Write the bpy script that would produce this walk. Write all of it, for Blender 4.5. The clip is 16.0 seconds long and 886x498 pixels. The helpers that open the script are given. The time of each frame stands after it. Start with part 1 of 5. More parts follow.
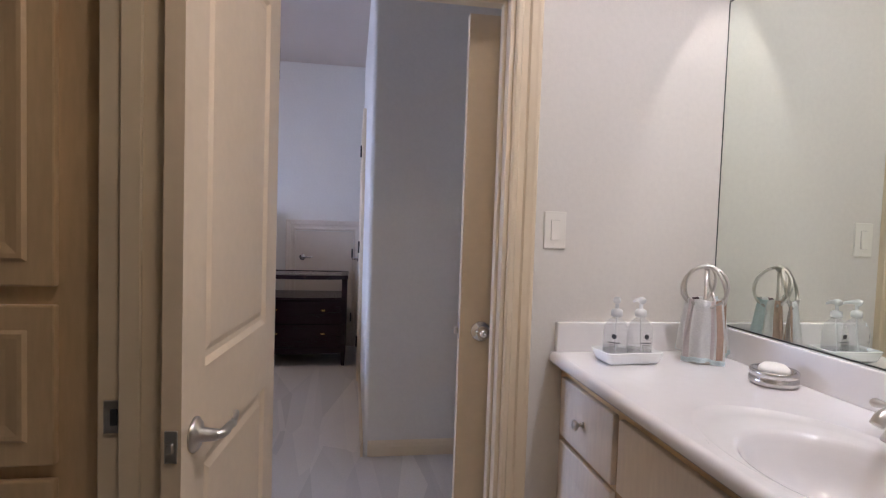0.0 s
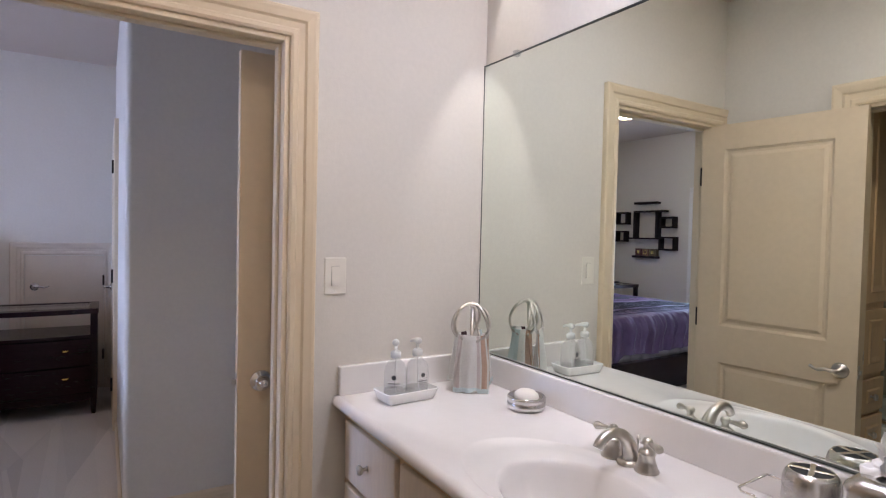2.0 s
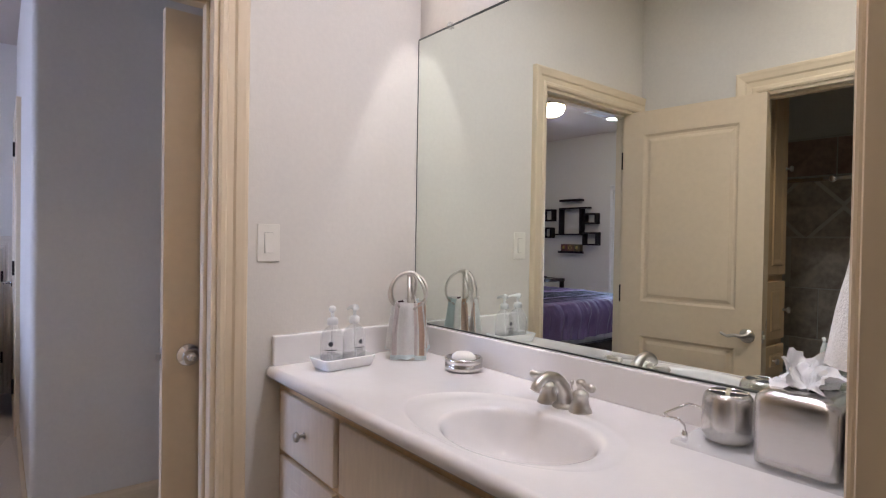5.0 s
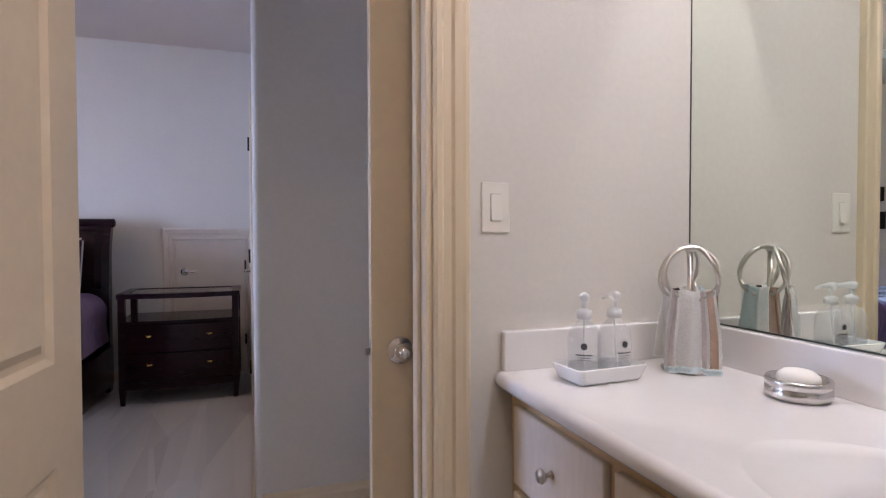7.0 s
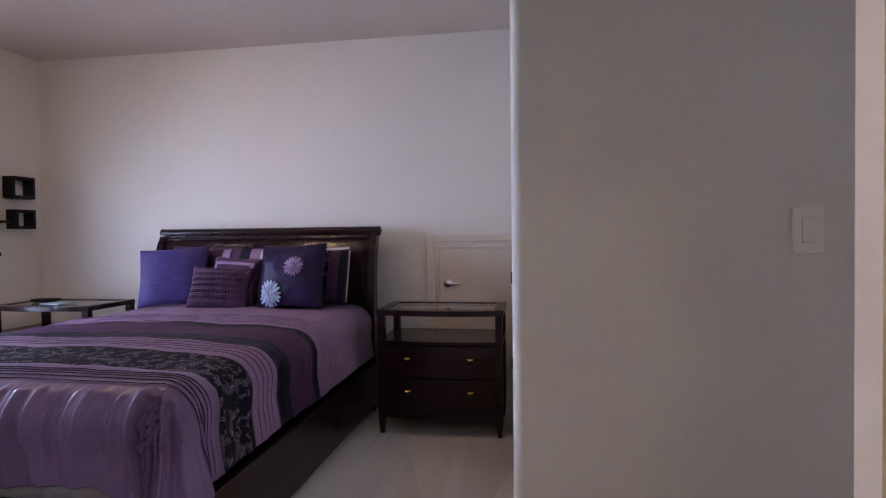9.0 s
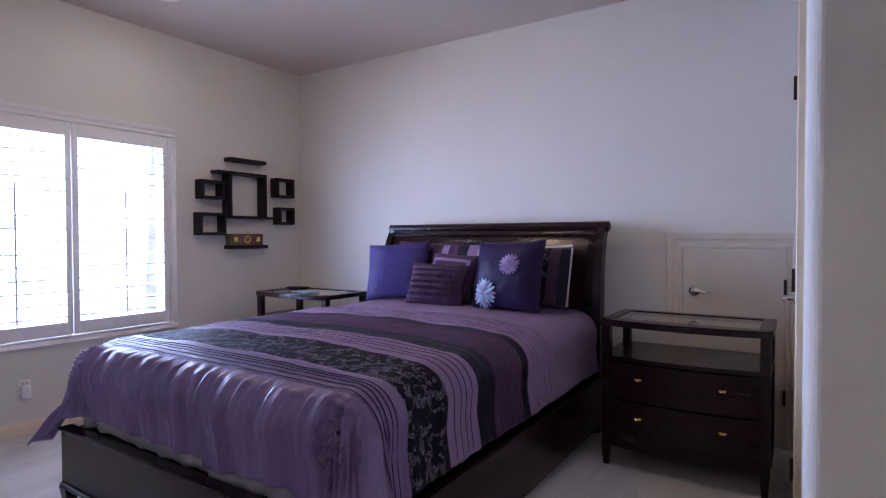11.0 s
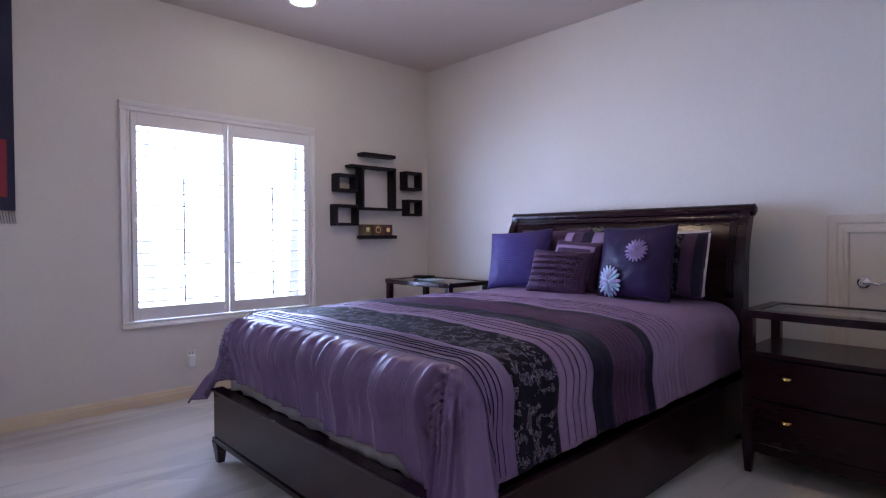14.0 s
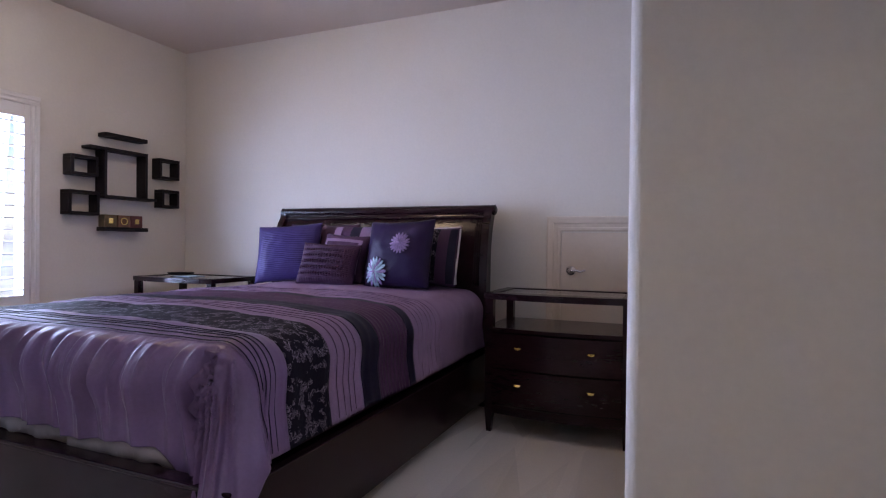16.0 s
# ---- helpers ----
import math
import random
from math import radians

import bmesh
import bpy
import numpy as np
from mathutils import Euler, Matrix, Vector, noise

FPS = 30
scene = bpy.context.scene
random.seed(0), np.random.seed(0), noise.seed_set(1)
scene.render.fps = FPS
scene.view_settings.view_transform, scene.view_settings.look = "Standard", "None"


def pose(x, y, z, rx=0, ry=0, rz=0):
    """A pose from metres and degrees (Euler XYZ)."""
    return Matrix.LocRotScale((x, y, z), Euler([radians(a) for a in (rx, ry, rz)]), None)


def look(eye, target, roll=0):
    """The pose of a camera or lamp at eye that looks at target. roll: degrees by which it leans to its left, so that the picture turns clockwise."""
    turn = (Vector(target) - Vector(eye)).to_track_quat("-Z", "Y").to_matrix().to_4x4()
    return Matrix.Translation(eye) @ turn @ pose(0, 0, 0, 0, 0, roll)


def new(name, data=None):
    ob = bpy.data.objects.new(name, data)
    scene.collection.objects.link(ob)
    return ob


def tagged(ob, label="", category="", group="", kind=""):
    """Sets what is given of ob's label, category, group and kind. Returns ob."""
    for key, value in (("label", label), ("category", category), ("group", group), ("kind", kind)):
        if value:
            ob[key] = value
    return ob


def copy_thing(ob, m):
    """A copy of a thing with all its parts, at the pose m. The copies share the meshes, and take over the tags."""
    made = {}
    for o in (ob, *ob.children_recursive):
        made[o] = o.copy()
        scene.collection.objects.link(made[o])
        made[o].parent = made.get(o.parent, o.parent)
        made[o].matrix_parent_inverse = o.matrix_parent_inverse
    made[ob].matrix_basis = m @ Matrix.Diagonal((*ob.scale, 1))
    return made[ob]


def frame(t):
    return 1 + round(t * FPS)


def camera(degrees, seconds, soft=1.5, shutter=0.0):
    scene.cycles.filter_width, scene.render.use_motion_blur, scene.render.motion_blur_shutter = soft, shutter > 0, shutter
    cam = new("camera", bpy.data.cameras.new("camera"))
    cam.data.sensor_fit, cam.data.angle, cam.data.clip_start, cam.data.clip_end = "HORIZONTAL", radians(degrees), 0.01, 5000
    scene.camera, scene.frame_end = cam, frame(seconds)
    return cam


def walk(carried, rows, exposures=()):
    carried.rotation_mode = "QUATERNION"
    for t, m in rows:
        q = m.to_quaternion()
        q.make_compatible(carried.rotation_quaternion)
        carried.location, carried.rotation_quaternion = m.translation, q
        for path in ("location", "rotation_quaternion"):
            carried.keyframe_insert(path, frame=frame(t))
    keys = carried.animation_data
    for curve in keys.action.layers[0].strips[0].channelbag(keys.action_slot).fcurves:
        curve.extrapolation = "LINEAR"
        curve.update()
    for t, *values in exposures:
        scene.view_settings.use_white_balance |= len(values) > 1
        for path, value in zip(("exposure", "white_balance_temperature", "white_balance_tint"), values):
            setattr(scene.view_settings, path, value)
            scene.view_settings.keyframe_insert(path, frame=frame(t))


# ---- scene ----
cam = camera(77.5, 16.0, 1.2)
# seconds, x, y, z, yaw, pitch, roll
ROWS = [
    (0.0, 2.157, -0.147, 1.286, -9.23, -2.67, -1.91),
    (0.5, 2.159, -0.146, 1.311, -16.53, -2.38, -1.92),
    (1.0, 2.166, -0.153, 1.349, -22.90, -2.17, -1.73),
    (1.5, 2.157, -0.155, 1.392, -27.83, -2.08, -1.49),
    (2.0, 2.156, -0.160, 1.420, -31.55, -1.55, -1.30),
    (2.5, 2.136, -0.164, 1.428, -35.03, -1.16, -1.19),
    (3.0, 2.125, -0.164, 1.425, -38.19, -0.90, -0.97),
    (3.2, 2.118, -0.163, 1.417, -39.23, -0.87, -0.92),
    (5.3, 2.140, -0.158, 1.262, -38.60, -0.72, -0.96),
    (5.5, 2.153, -0.143, 1.244, -37.50, -0.72, -0.94),
    (6.0, 2.206, -0.022, 1.210, -32.27, -0.99, -0.68),
    (6.5, 2.252, 0.144, 1.188, -24.89, -0.93, -0.45),
    (7.0, 2.259, 0.339, 1.210, -18.58, -1.41, 0.14),
    (7.5, 2.276, 0.576, 1.214, -12.16, -1.42, 0.23),
    (8.0, 2.328, 0.858, 1.234, -5.53, -1.30, 0.68),
    (8.5, 2.304, 1.100, 1.253, 0.85, -1.44, 0.73),
    (9.0, 2.289, 1.318, 1.257, 8.91, -1.18, 0.66),
    (9.5, 2.313, 1.502, 1.258, 18.05, -0.93, 0.25),
    (10.0, 2.307, 1.655, 1.254, 24.25, -1.01, 0.37),
    (10.2, 2.292, 1.682, 1.265, 26.01, -1.10, 0.31),
    (12.3, 2.201, 1.814, 1.213, 43.35, -1.16, 0.29),
    (12.5, 2.213, 1.824, 1.214, 44.53, -1.17, 0.32),
    (13.0, 2.238, 1.824, 1.196, 46.14, -1.10, 0.23),
    (13.5, 2.264, 1.824, 1.170, 46.78, -1.06, 0.24),
    (14.0, 2.287, 1.818, 1.158, 46.88, -1.18, 0.24),
    (14.5, 2.314, 1.799, 1.129, 46.48, -1.10, 0.15),
    (15.0, 2.340, 1.761, 1.112, 43.37, -1.09, 0.03),
    (15.5, 2.354, 1.754, 1.107, 34.89, -1.23, -0.02),
    (16.0, 2.329, 1.721, 1.076, 22.98, -0.51, -0.64),
]
EXPOSURES = [(0.0, 0.0, 6480, 9), (6.8, 0.0, 6520, 10), (8.0, 0.0, 6900, 11), (9.0, 0.0, 7250, 12), (10.0, 0.05, 6750, 12), (12.3, 0.06, 6280, 11), (14.8, 0.06, 6280, 11), (16.0, 0.04, 6850, 12)]
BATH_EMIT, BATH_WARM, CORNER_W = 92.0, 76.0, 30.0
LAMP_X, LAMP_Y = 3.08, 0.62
walk(cam, [(t, pose(x, y, z, 90 + pitch, roll, yaw)) for t, x, y, z, yaw, pitch, roll in ROWS], EXPOSURES)

# ---- world and light ----
world = bpy.data.worlds.new("sky")
scene.world = world
world.use_nodes = True
sky = world.node_tree.nodes.new("ShaderNodeTexSky")
sky.sky_type = "NISHITA"
sky.sun_disc = False
sky.sun_elevation = radians(50)
sky.sun_rotation = radians(60)
world.node_tree.links.new(sky.outputs[0], world.node_tree.nodes["Background"].inputs[0])
world.node_tree.nodes["Background"].inputs[1].default_value = 0.15


def lamp(name, kind, energy, colour, m, size=0.1, size_y=None):
    d = bpy.data.lights.new(name, kind)
    d.energy, d.color = energy, colour
    if kind == "AREA":
        d.shape = "RECTANGLE" if size_y else "DISK"
        d.size = size
        if size_y:
            d.size_y = size_y
    if kind == "SUN":
        d.angle = radians(0.6)
    ob = new(name, d)
    ob.matrix_world = m
    return ob


lamp("sun", "SUN", 2.0, (1, 0.95, 0.87), look((8, 9, 12), (0, 3, 0)))
# daylight through the shuttered window
lamp("window_daylight", "AREA", 132, (0.50, 0.645, 1.10), look((-2.14, 3.50, 1.31), (0.0, 3.50, 1.10)), 1.3, 1.4)

# ---- materials ----
def mat(name, colour, rough=0.5, metal=0.0, **k):
    m = bpy.data.materials.new(name)
    m.use_nodes = True
    nt = m.node_tree
    b = nt.nodes["Principled BSDF"]
    b.inputs["Base Color"].default_value = (*colour, 1)
    b.inputs["Roughness"].default_value = rough
    b.inputs["Metallic"].default_value = metal
    if "coat" in k:
        b.inputs["Coat Weight"].default_value = k["coat"]
        b.inputs["Coat Roughness"].default_value = k.get("coat_rough", 0.08)
    if "sheen" in k:
        b.inputs["Sheen Weight"].default_value = k["sheen"]
    if "alpha" in k:
        b.inputs["Alpha"].default_value = k["alpha"]
    if "spec" in k:
        b.inputs["Specular IOR Level"].default_value = k["spec"]
    if "trans" in k:
        b.inputs["Transmission Weight"].default_value = k["trans"]
        b.inputs["IOR"].default_value = k.get("ior", 1.45)
    if "emit" in k:
        b.inputs["Emission Color"].default_value = (*k.get("emit_colour", colour), 1)
        b.inputs["Emission Strength"].default_value = k["emit"]
    tc = nt.nodes.new("ShaderNodeTexCoord")
    if "vary" in k:
        # broad stains and fine grain mixed into the base colour
        amount, big, small = k["vary"]
        n1 = nt.nodes.new("ShaderNodeTexNoise")
        n1.inputs["Scale"].default_value = big
        n1.inputs["Detail"].default_value = 4
        n2 = nt.nodes.new("ShaderNodeTexNoise")
        n2.inputs["Scale"].default_value = small
        n2.inputs["Detail"].default_value = 3
        add = nt.nodes.new("ShaderNodeMath")
        add.operation = "ADD"
        mp = nt.nodes.new("ShaderNodeMapping")
        mp.inputs["Scale"].default_value = k.get("stretch", (1, 1, 1))
        nt.links.new(tc.outputs["Object"], mp.inputs["Vector"])
        nt.links.new(mp.outputs[0], n1.inputs["Vector"])
        nt.links.new(mp.outputs[0], n2.inputs["Vector"])
        nt.links.new(n1.outputs["Fac"], add.inputs[0])
        nt.links.new(n2.outputs["Fac"], add.inputs[1])
        ramp = nt.nodes.new("ShaderNodeMapRange")
        ramp.inputs["From Min"].default_value, ramp.inputs["From Max"].default_value = 0.7, 1.3
        ramp.inputs["To Min"].default_value, ramp.inputs["To Max"].default_value = 1 - amount, 1 + amount
        nt.links.new(add.outputs[0], ramp.inputs["Value"])
        mul = nt.nodes.new("ShaderNodeVectorMath")
        mul.operation = "SCALE"
        mul.inputs[0].default_value = colour
        nt.links.new(ramp.outputs[0], mul.inputs["Scale"])
        nt.links.new(mul.outputs[0], b.inputs["Base Color"])
    if "bump" in k:
        strength, scale = k["bump"]
        n = nt.nodes.new("ShaderNodeTexNoise")
        n.inputs["Scale"].default_value = scale
        n.inputs["Detail"].default_value = 3
        mp2 = nt.nodes.new("ShaderNodeMapping")
        mp2.inputs["Scale"].default_value = k.get("bump_stretch", (1, 1, 1))
        nt.links.new(tc.outputs["Object"], mp2.inputs["Vector"])
        nt.links.new(mp2.outputs[0], n.inputs["Vector"])
        bp = nt.nodes.new("ShaderNodeBump")
        bp.inputs["Strength"].default_value = strength
        bp.inputs["Distance"].default_value = k.get("depth", 0.002)
        nt.links.new(n.outputs["Fac"], bp.inputs["Height"])
        nt.links.new(bp.outputs[0], b.inputs["Normal"])
    return m


M_WALL = mat("wall_paint", (0.70, 0.658, 0.595), 0.75, vary=(0.03, 1.5, 60), bump=(0.25, 140))
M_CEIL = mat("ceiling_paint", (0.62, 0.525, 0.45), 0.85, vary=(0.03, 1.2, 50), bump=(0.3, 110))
M_TRIM = mat("trim_paint", (0.72, 0.595, 0.42), 0.38, vary=(0.015, 2, 20), bump=(0.06, 60))
M_DOOR = mat("door_paint", (0.71, 0.57, 0.40), 0.4, vary=(0.03, 2, 40), bump=(0.08, 90))
M_ACCESS = mat("access_door_paint", (0.68, 0.59, 0.50), 0.4, vary=(0.03, 2, 40), bump=(0.08, 90))
M_WHITE = mat("white_paint", (0.78, 0.75, 0.72), 0.4, vary=(0.02, 2, 40))
M_PLATE = mat("ivory_plastic", (0.80, 0.76, 0.68), 0.3)
M_COUNTER = mat("cultured_marble", (0.83, 0.80, 0.78), 0.16, vary=(0.015, 3, 30), coat=0.4)
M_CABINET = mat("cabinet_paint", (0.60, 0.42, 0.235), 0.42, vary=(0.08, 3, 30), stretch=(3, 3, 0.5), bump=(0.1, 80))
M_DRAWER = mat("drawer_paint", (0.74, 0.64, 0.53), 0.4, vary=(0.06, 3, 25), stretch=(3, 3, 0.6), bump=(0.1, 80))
M_NICKEL = mat("brushed_nickel", (0.62, 0.59, 0.55), 0.28, 1.0, bump=(0.05, 200))
M_CHROME = mat("chrome", (0.80, 0.80, 0.82), 0.07, 1.0)
M_STEEL = mat("brushed_steel", (0.60, 0.58, 0.56), 0.26, 1.0, bump=(0.12, 60), bump_stretch=(1, 1, 12))
M_BRONZE = mat("dark_bronze", (0.03, 0.022, 0.02), 0.4, 0.8)
M_BRASS = mat("brass", (0.75, 0.55, 0.20), 0.25, 1.0)
M_DARK = mat("espresso_wood", (0.016, 0.0050, 0.0080), 0.21, vary=(0.22, 2, 14), stretch=(1, 8, 8), spec=0.30)
M_BLACK = mat("black_lacquer", (0.014, 0.011, 0.014), 0.45, spec=0.15, vary=(0.2, 4, 60))
M_MIRROR = mat("mirror_glass", (0.87, 0.93, 0.87), 0.0, 1.0)
M_MIRROR_EDGE = mat("mirror_edge", (0.05, 0.06, 0.05), 0.3)
M_GLASS = mat("clear_glass", (1, 1, 1), 0.02, trans=1.0, ior=1.45)
M_ACRYLIC = mat("clear_acrylic", (0.80, 0.82, 0.82), 0.04, alpha=0.22)
M_BOTTLE = mat("clear_plastic", (0.84, 0.85, 0.84), 0.04, alpha=0.13)
M_PUMP = mat("pump_plastic", (0.86, 0.87, 0.86), 0.3, alpha=0.6)
M_CERAMIC = mat("white_ceramic", (0.80, 0.80, 0.79), 0.2)
M_SOAP = mat("soap", (0.84, 0.80, 0.73), 0.45)
M_TISSUE = mat("tissue_paper", (0.85, 0.85, 0.85), 0.9)
M_TILE = mat("shower_tile", (0.45, 0.375, 0.30), 0.4, vary=(0.3, 6, 30), bump=(0.2, 30))
M_TILE_RED = mat("shower_tile_red", (0.40, 0.27, 0.20), 0.4, vary=(0.25, 6, 30), bump=(0.2, 30))
M_GROUT = mat("grout", (0.58, 0.54, 0.48), 0.9)
M_TUB = mat("tub_enamel", (0.72, 0.74, 0.72), 0.15)
M_TOWEL = mat("white_terry", (0.90, 0.885, 0.86), 0.95, spec=0.1, vary=(0.07, 12, 260), bump=(0.6, 240), depth=0.003)
M_TOWEL_TAN = mat("tan_terry", (0.70, 0.52, 0.41), 0.95, spec=0.1, vary=(0.10, 12, 260), bump=(0.6, 240), depth=0.003)
M_TOWEL_GREY = mat("grey_terry", (0.80, 0.73, 0.71), 0.95, spec=0.1, vary=(0.10, 12, 260), bump=(0.6, 240), depth=0.003)
M_TOWEL_BLUE = mat("pale_blue_terry", (0.76, 0.84, 0.85), 0.95, spec=0.1, vary=(0.08, 12, 260), bump=(0.6, 240), depth=0.003)
M_TOWEL_DARK = mat("brown_terry", (0.08, 0.045, 0.05), 0.95, bump=(0.12, 220), depth=0.002)
M_MAUVE = mat("mauve_satin", (0.158, 0.094, 0.200), 0.38, vary=(0.08, 5, 90), bump=(0.22, 24), depth=0.006)
M_MAUVE_LIGHT = mat("light_mauve_cotton", (0.240, 0.158, 0.258), 0.55, spec=0.15, vary=(0.10, 6, 120), bump=(0.3, 50))
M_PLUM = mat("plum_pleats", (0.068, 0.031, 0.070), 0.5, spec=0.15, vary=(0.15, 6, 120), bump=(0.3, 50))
M_NAVY = mat("dark_ribbon", (0.012, 0.010, 0.026), 0.5, spec=0.15, vary=(0.2, 6, 80))
M_PURPLE = mat("purple_satin", (0.020, 0.010, 0.045), 0.4, spec=0.15, vary=(0.12, 8, 120), bump=(0.2, 60))
M_VIOLET = mat("violet_silk", (0.052, 0.036, 0.145), 0.38, spec=0.15, vary=(0.12, 8, 120))
M_LINING = mat("white_lining", (0.62, 0.56, 0.56), 0.8, vary=(0.05, 6, 60))
M_PETAL_TEAL = mat("teal_petal", (0.30, 0.40, 0.50), 0.4, vary=(0.3, 30, 120))
M_PETAL_LILAC = mat("lilac_petal", (0.26, 0.17, 0.36), 0.4, vary=(0.3, 30, 120))
M_LED = mat("lamp_glow", (1, 1, 1), 0.5, emit=30.0, emit_colour=(0.92, 0.95, 1.0))
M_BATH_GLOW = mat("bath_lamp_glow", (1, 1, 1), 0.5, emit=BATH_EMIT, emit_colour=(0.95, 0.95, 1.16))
M_BATH_GLOW_WARM = mat("bath_lamp_glow_warm", (1, 1, 1), 0.5, emit=BATH_WARM, emit_colour=(0.97, 0.84, 0.78))
M_DOME = mat("dome_glow", (1, 1, 1), 0.5, emit=34.0, emit_colour=(1, 0.75, 0.53))
M_VENT = mat("vent_metal", (0.72, 0.70, 0.67), 0.5)
M_INK = mat("label_ink", (0.035, 0.035, 0.04), 0.6)
M_SEAM = mat("seam_shadow", (0.30, 0.28, 0.25), 0.8)
# near-black colour that paints the shade inside holes and slots
M_SLOT_SHADE = mat("slot_shadow", (0.03, 0.03, 0.03), 0.8)
M_BANNER = mat("navy_cloth", (0.015, 0.015, 0.05), 0.6, vary=(0.2, 6, 120), bump=(0.3, 150))
M_BANNER_RED = mat("red_cloth", (0.28, 0.02, 0.03), 0.6, vary=(0.2, 6, 120), bump=(0.3, 150))
M_FRINGE = mat("fringe", (0.32, 0.30, 0.32), 0.9)
M_WOOD1 = mat("brown_block", (0.16, 0.075, 0.04), 0.6, vary=(0.3, 12, 60))
M_WOOD2 = mat("olive_block", (0.12, 0.085, 0.04), 0.6, vary=(0.3, 12, 60))
M_WOOD3 = mat("maroon_block", (0.12, 0.035, 0.035), 0.6, vary=(0.3, 12, 60))
M_GROUND = mat("outdoor_ground", (0.55, 0.52, 0.46), 0.9, vary=(0.15, 0.5, 8))
M_MATTRESS = mat("dark_bed_skirt", (0.05, 0.022, 0.04), 0.8, spec=0.15, vary=(0.2, 6, 60), bump=(0.4, 20))


def lace_material():
    """Black mesh embroidered with pale sprigs and leaves."""
    m = mat("black_lace", (0.02, 0.018, 0.03), 0.7, spec=0.08, bump=(0.6, 70), depth=0.004)
    nt = m.node_tree
    b = nt.nodes["Principled BSDF"]
    tc = nt.nodes.new("ShaderNodeTexCoord")
    wn = nt.nodes.new("ShaderNodeTexNoise")
    wn.inputs["Scale"].default_value = 9
    mix = nt.nodes.new("ShaderNodeMix")
    mix.data_type = "VECTOR"
    mix.inputs["Factor"].default_value = 0.09
    nt.links.new(tc.outputs["Object"], mix.inputs[4])
    nt.links.new(wn.outputs["Color"], mix.inputs[5])
    v = nt.nodes.new("ShaderNodeTexVoronoi")
    v.feature = "DISTANCE_TO_EDGE"
    v.inputs["Scale"].default_value = 85
    nt.links.new(mix.outputs[1], v.inputs["Vector"])
    nz = nt.nodes.new("ShaderNodeTexNoise")
    nz.inputs["Scale"].default_value = 27
    nt.links.new(tc.outputs["Object"], nz.inputs["Vector"])
    lt = nt.nodes.new("ShaderNodeMath")
    lt.operation = "LESS_THAN"
    lt.inputs[1].default_value = 0.075
    nt.links.new(v.outputs["Distance"], lt.inputs[0])
    gt = nt.nodes.new("ShaderNodeMath")
    gt.operation = "GREATER_THAN"
    gt.inputs[1].default_value = 0.52
    nt.links.new(nz.outputs["Fac"], gt.inputs[0])
    mu = nt.nodes.new("ShaderNodeMath")
    mu.operation = "MULTIPLY"
    nt.links.new(lt.outputs[0], mu.inputs[0])
    nt.links.new(gt.outputs[0], mu.inputs[1])
    cm = nt.nodes.new("ShaderNodeMix")
    cm.data_type = "RGBA"
    cm.inputs[6].default_value = (0.010, 0.008, 0.016, 1)
    cm.inputs[7].default_value = (0.20, 0.17, 0.22, 1)
    nt.links.new(mu.outputs[0], cm.inputs[0])
    nt.links.new(cm.outputs[2], b.inputs["Base Color"])
    return m


M_LACE = lace_material()


def carpet_material():
    """Pale cut pile with broad vacuum strokes laid at two angles."""
    m = mat("carpet", (0.68, 0.63, 0.575), 0.95, bump=(0.9, 420), depth=0.006)
    nt = m.node_tree
    b = nt.nodes["Principled BSDF"]
    tc = nt.nodes.new("ShaderNodeTexCoord")
    total = None
    for turn, scale, amount in ((12, (5.5, 0.9, 1), 0.20), (-24, (4.0, 0.7, 1), 0.18), (0, (90, 90, 90), 0.14)):
        mp = nt.nodes.new("ShaderNodeMapping")
        mp.inputs["Rotation"].default_value = (0, 0, radians(turn))
        mp.inputs["Scale"].default_value = scale
        nt.links.new(tc.outputs["Object"], mp.inputs["Vector"])
        v = nt.nodes.new("ShaderNodeTexVoronoi" if scale[0] < 50 else "ShaderNodeTexNoise")
        v.inputs["Scale"].default_value = 1.0
        nt.links.new(mp.outputs[0], v.inputs["Vector"])
        if scale[0] < 50:
            sep = nt.nodes.new("ShaderNodeSeparateColor")
            nt.links.new(v.outputs["Color"], sep.inputs[0])
            out = sep.outputs[0]
        else:
            out = v.outputs["Fac"]
        r = nt.nodes.new("ShaderNodeMapRange")
        r.inputs["To Min"].default_value, r.inputs["To Max"].default_value = 1 - amount / 2, 1 + amount / 2
        nt.links.new(out, r.inputs["Value"])
        if total is None:
            total = r.outputs[0]
        else:
            mu = nt.nodes.new("ShaderNodeMath")
            mu.operation = "MULTIPLY"
            nt.links.new(total, mu.inputs[0])
            nt.links.new(r.outputs[0], mu.inputs[1])
            total = mu.outputs[0]
    sc = nt.nodes.new("ShaderNodeVectorMath")
    sc.operation = "SCALE"
    sc.inputs[0].default_value = (0.68, 0.63, 0.575)
    nt.links.new(total, sc.inputs["Scale"])
    nt.links.new(sc.outputs[0], b.inputs["Base Color"])
    return m


M_CARPET = carpet_material()


# ---- mesh helpers ----
def part(name, bm, material, parent=None, label="", smooth=False, kind="", category="", group=""):
    bmesh.ops.recalc_face_normals(bm, faces=bm.faces)
    me = bpy.data.meshes.new(name)
    bm.to_mesh(me)
    bm.free()
    for m in material if isinstance(material, (list, tuple)) else [material]:
        me.materials.append(m)
    if smooth:
        for p in me.polygons:
            p.use_smooth = True
    ob = new(name, me)
    if parent is not None:
        ob.parent = parent
    return tagged(ob, label, category, group, kind)


def thing(name, label, category, m=None, group=""):
    ob = new(name)
    ob.empty_display_size = 0.1
    if m is not None:
        ob.matrix_world = m
    return tagged(ob, label, category, group)


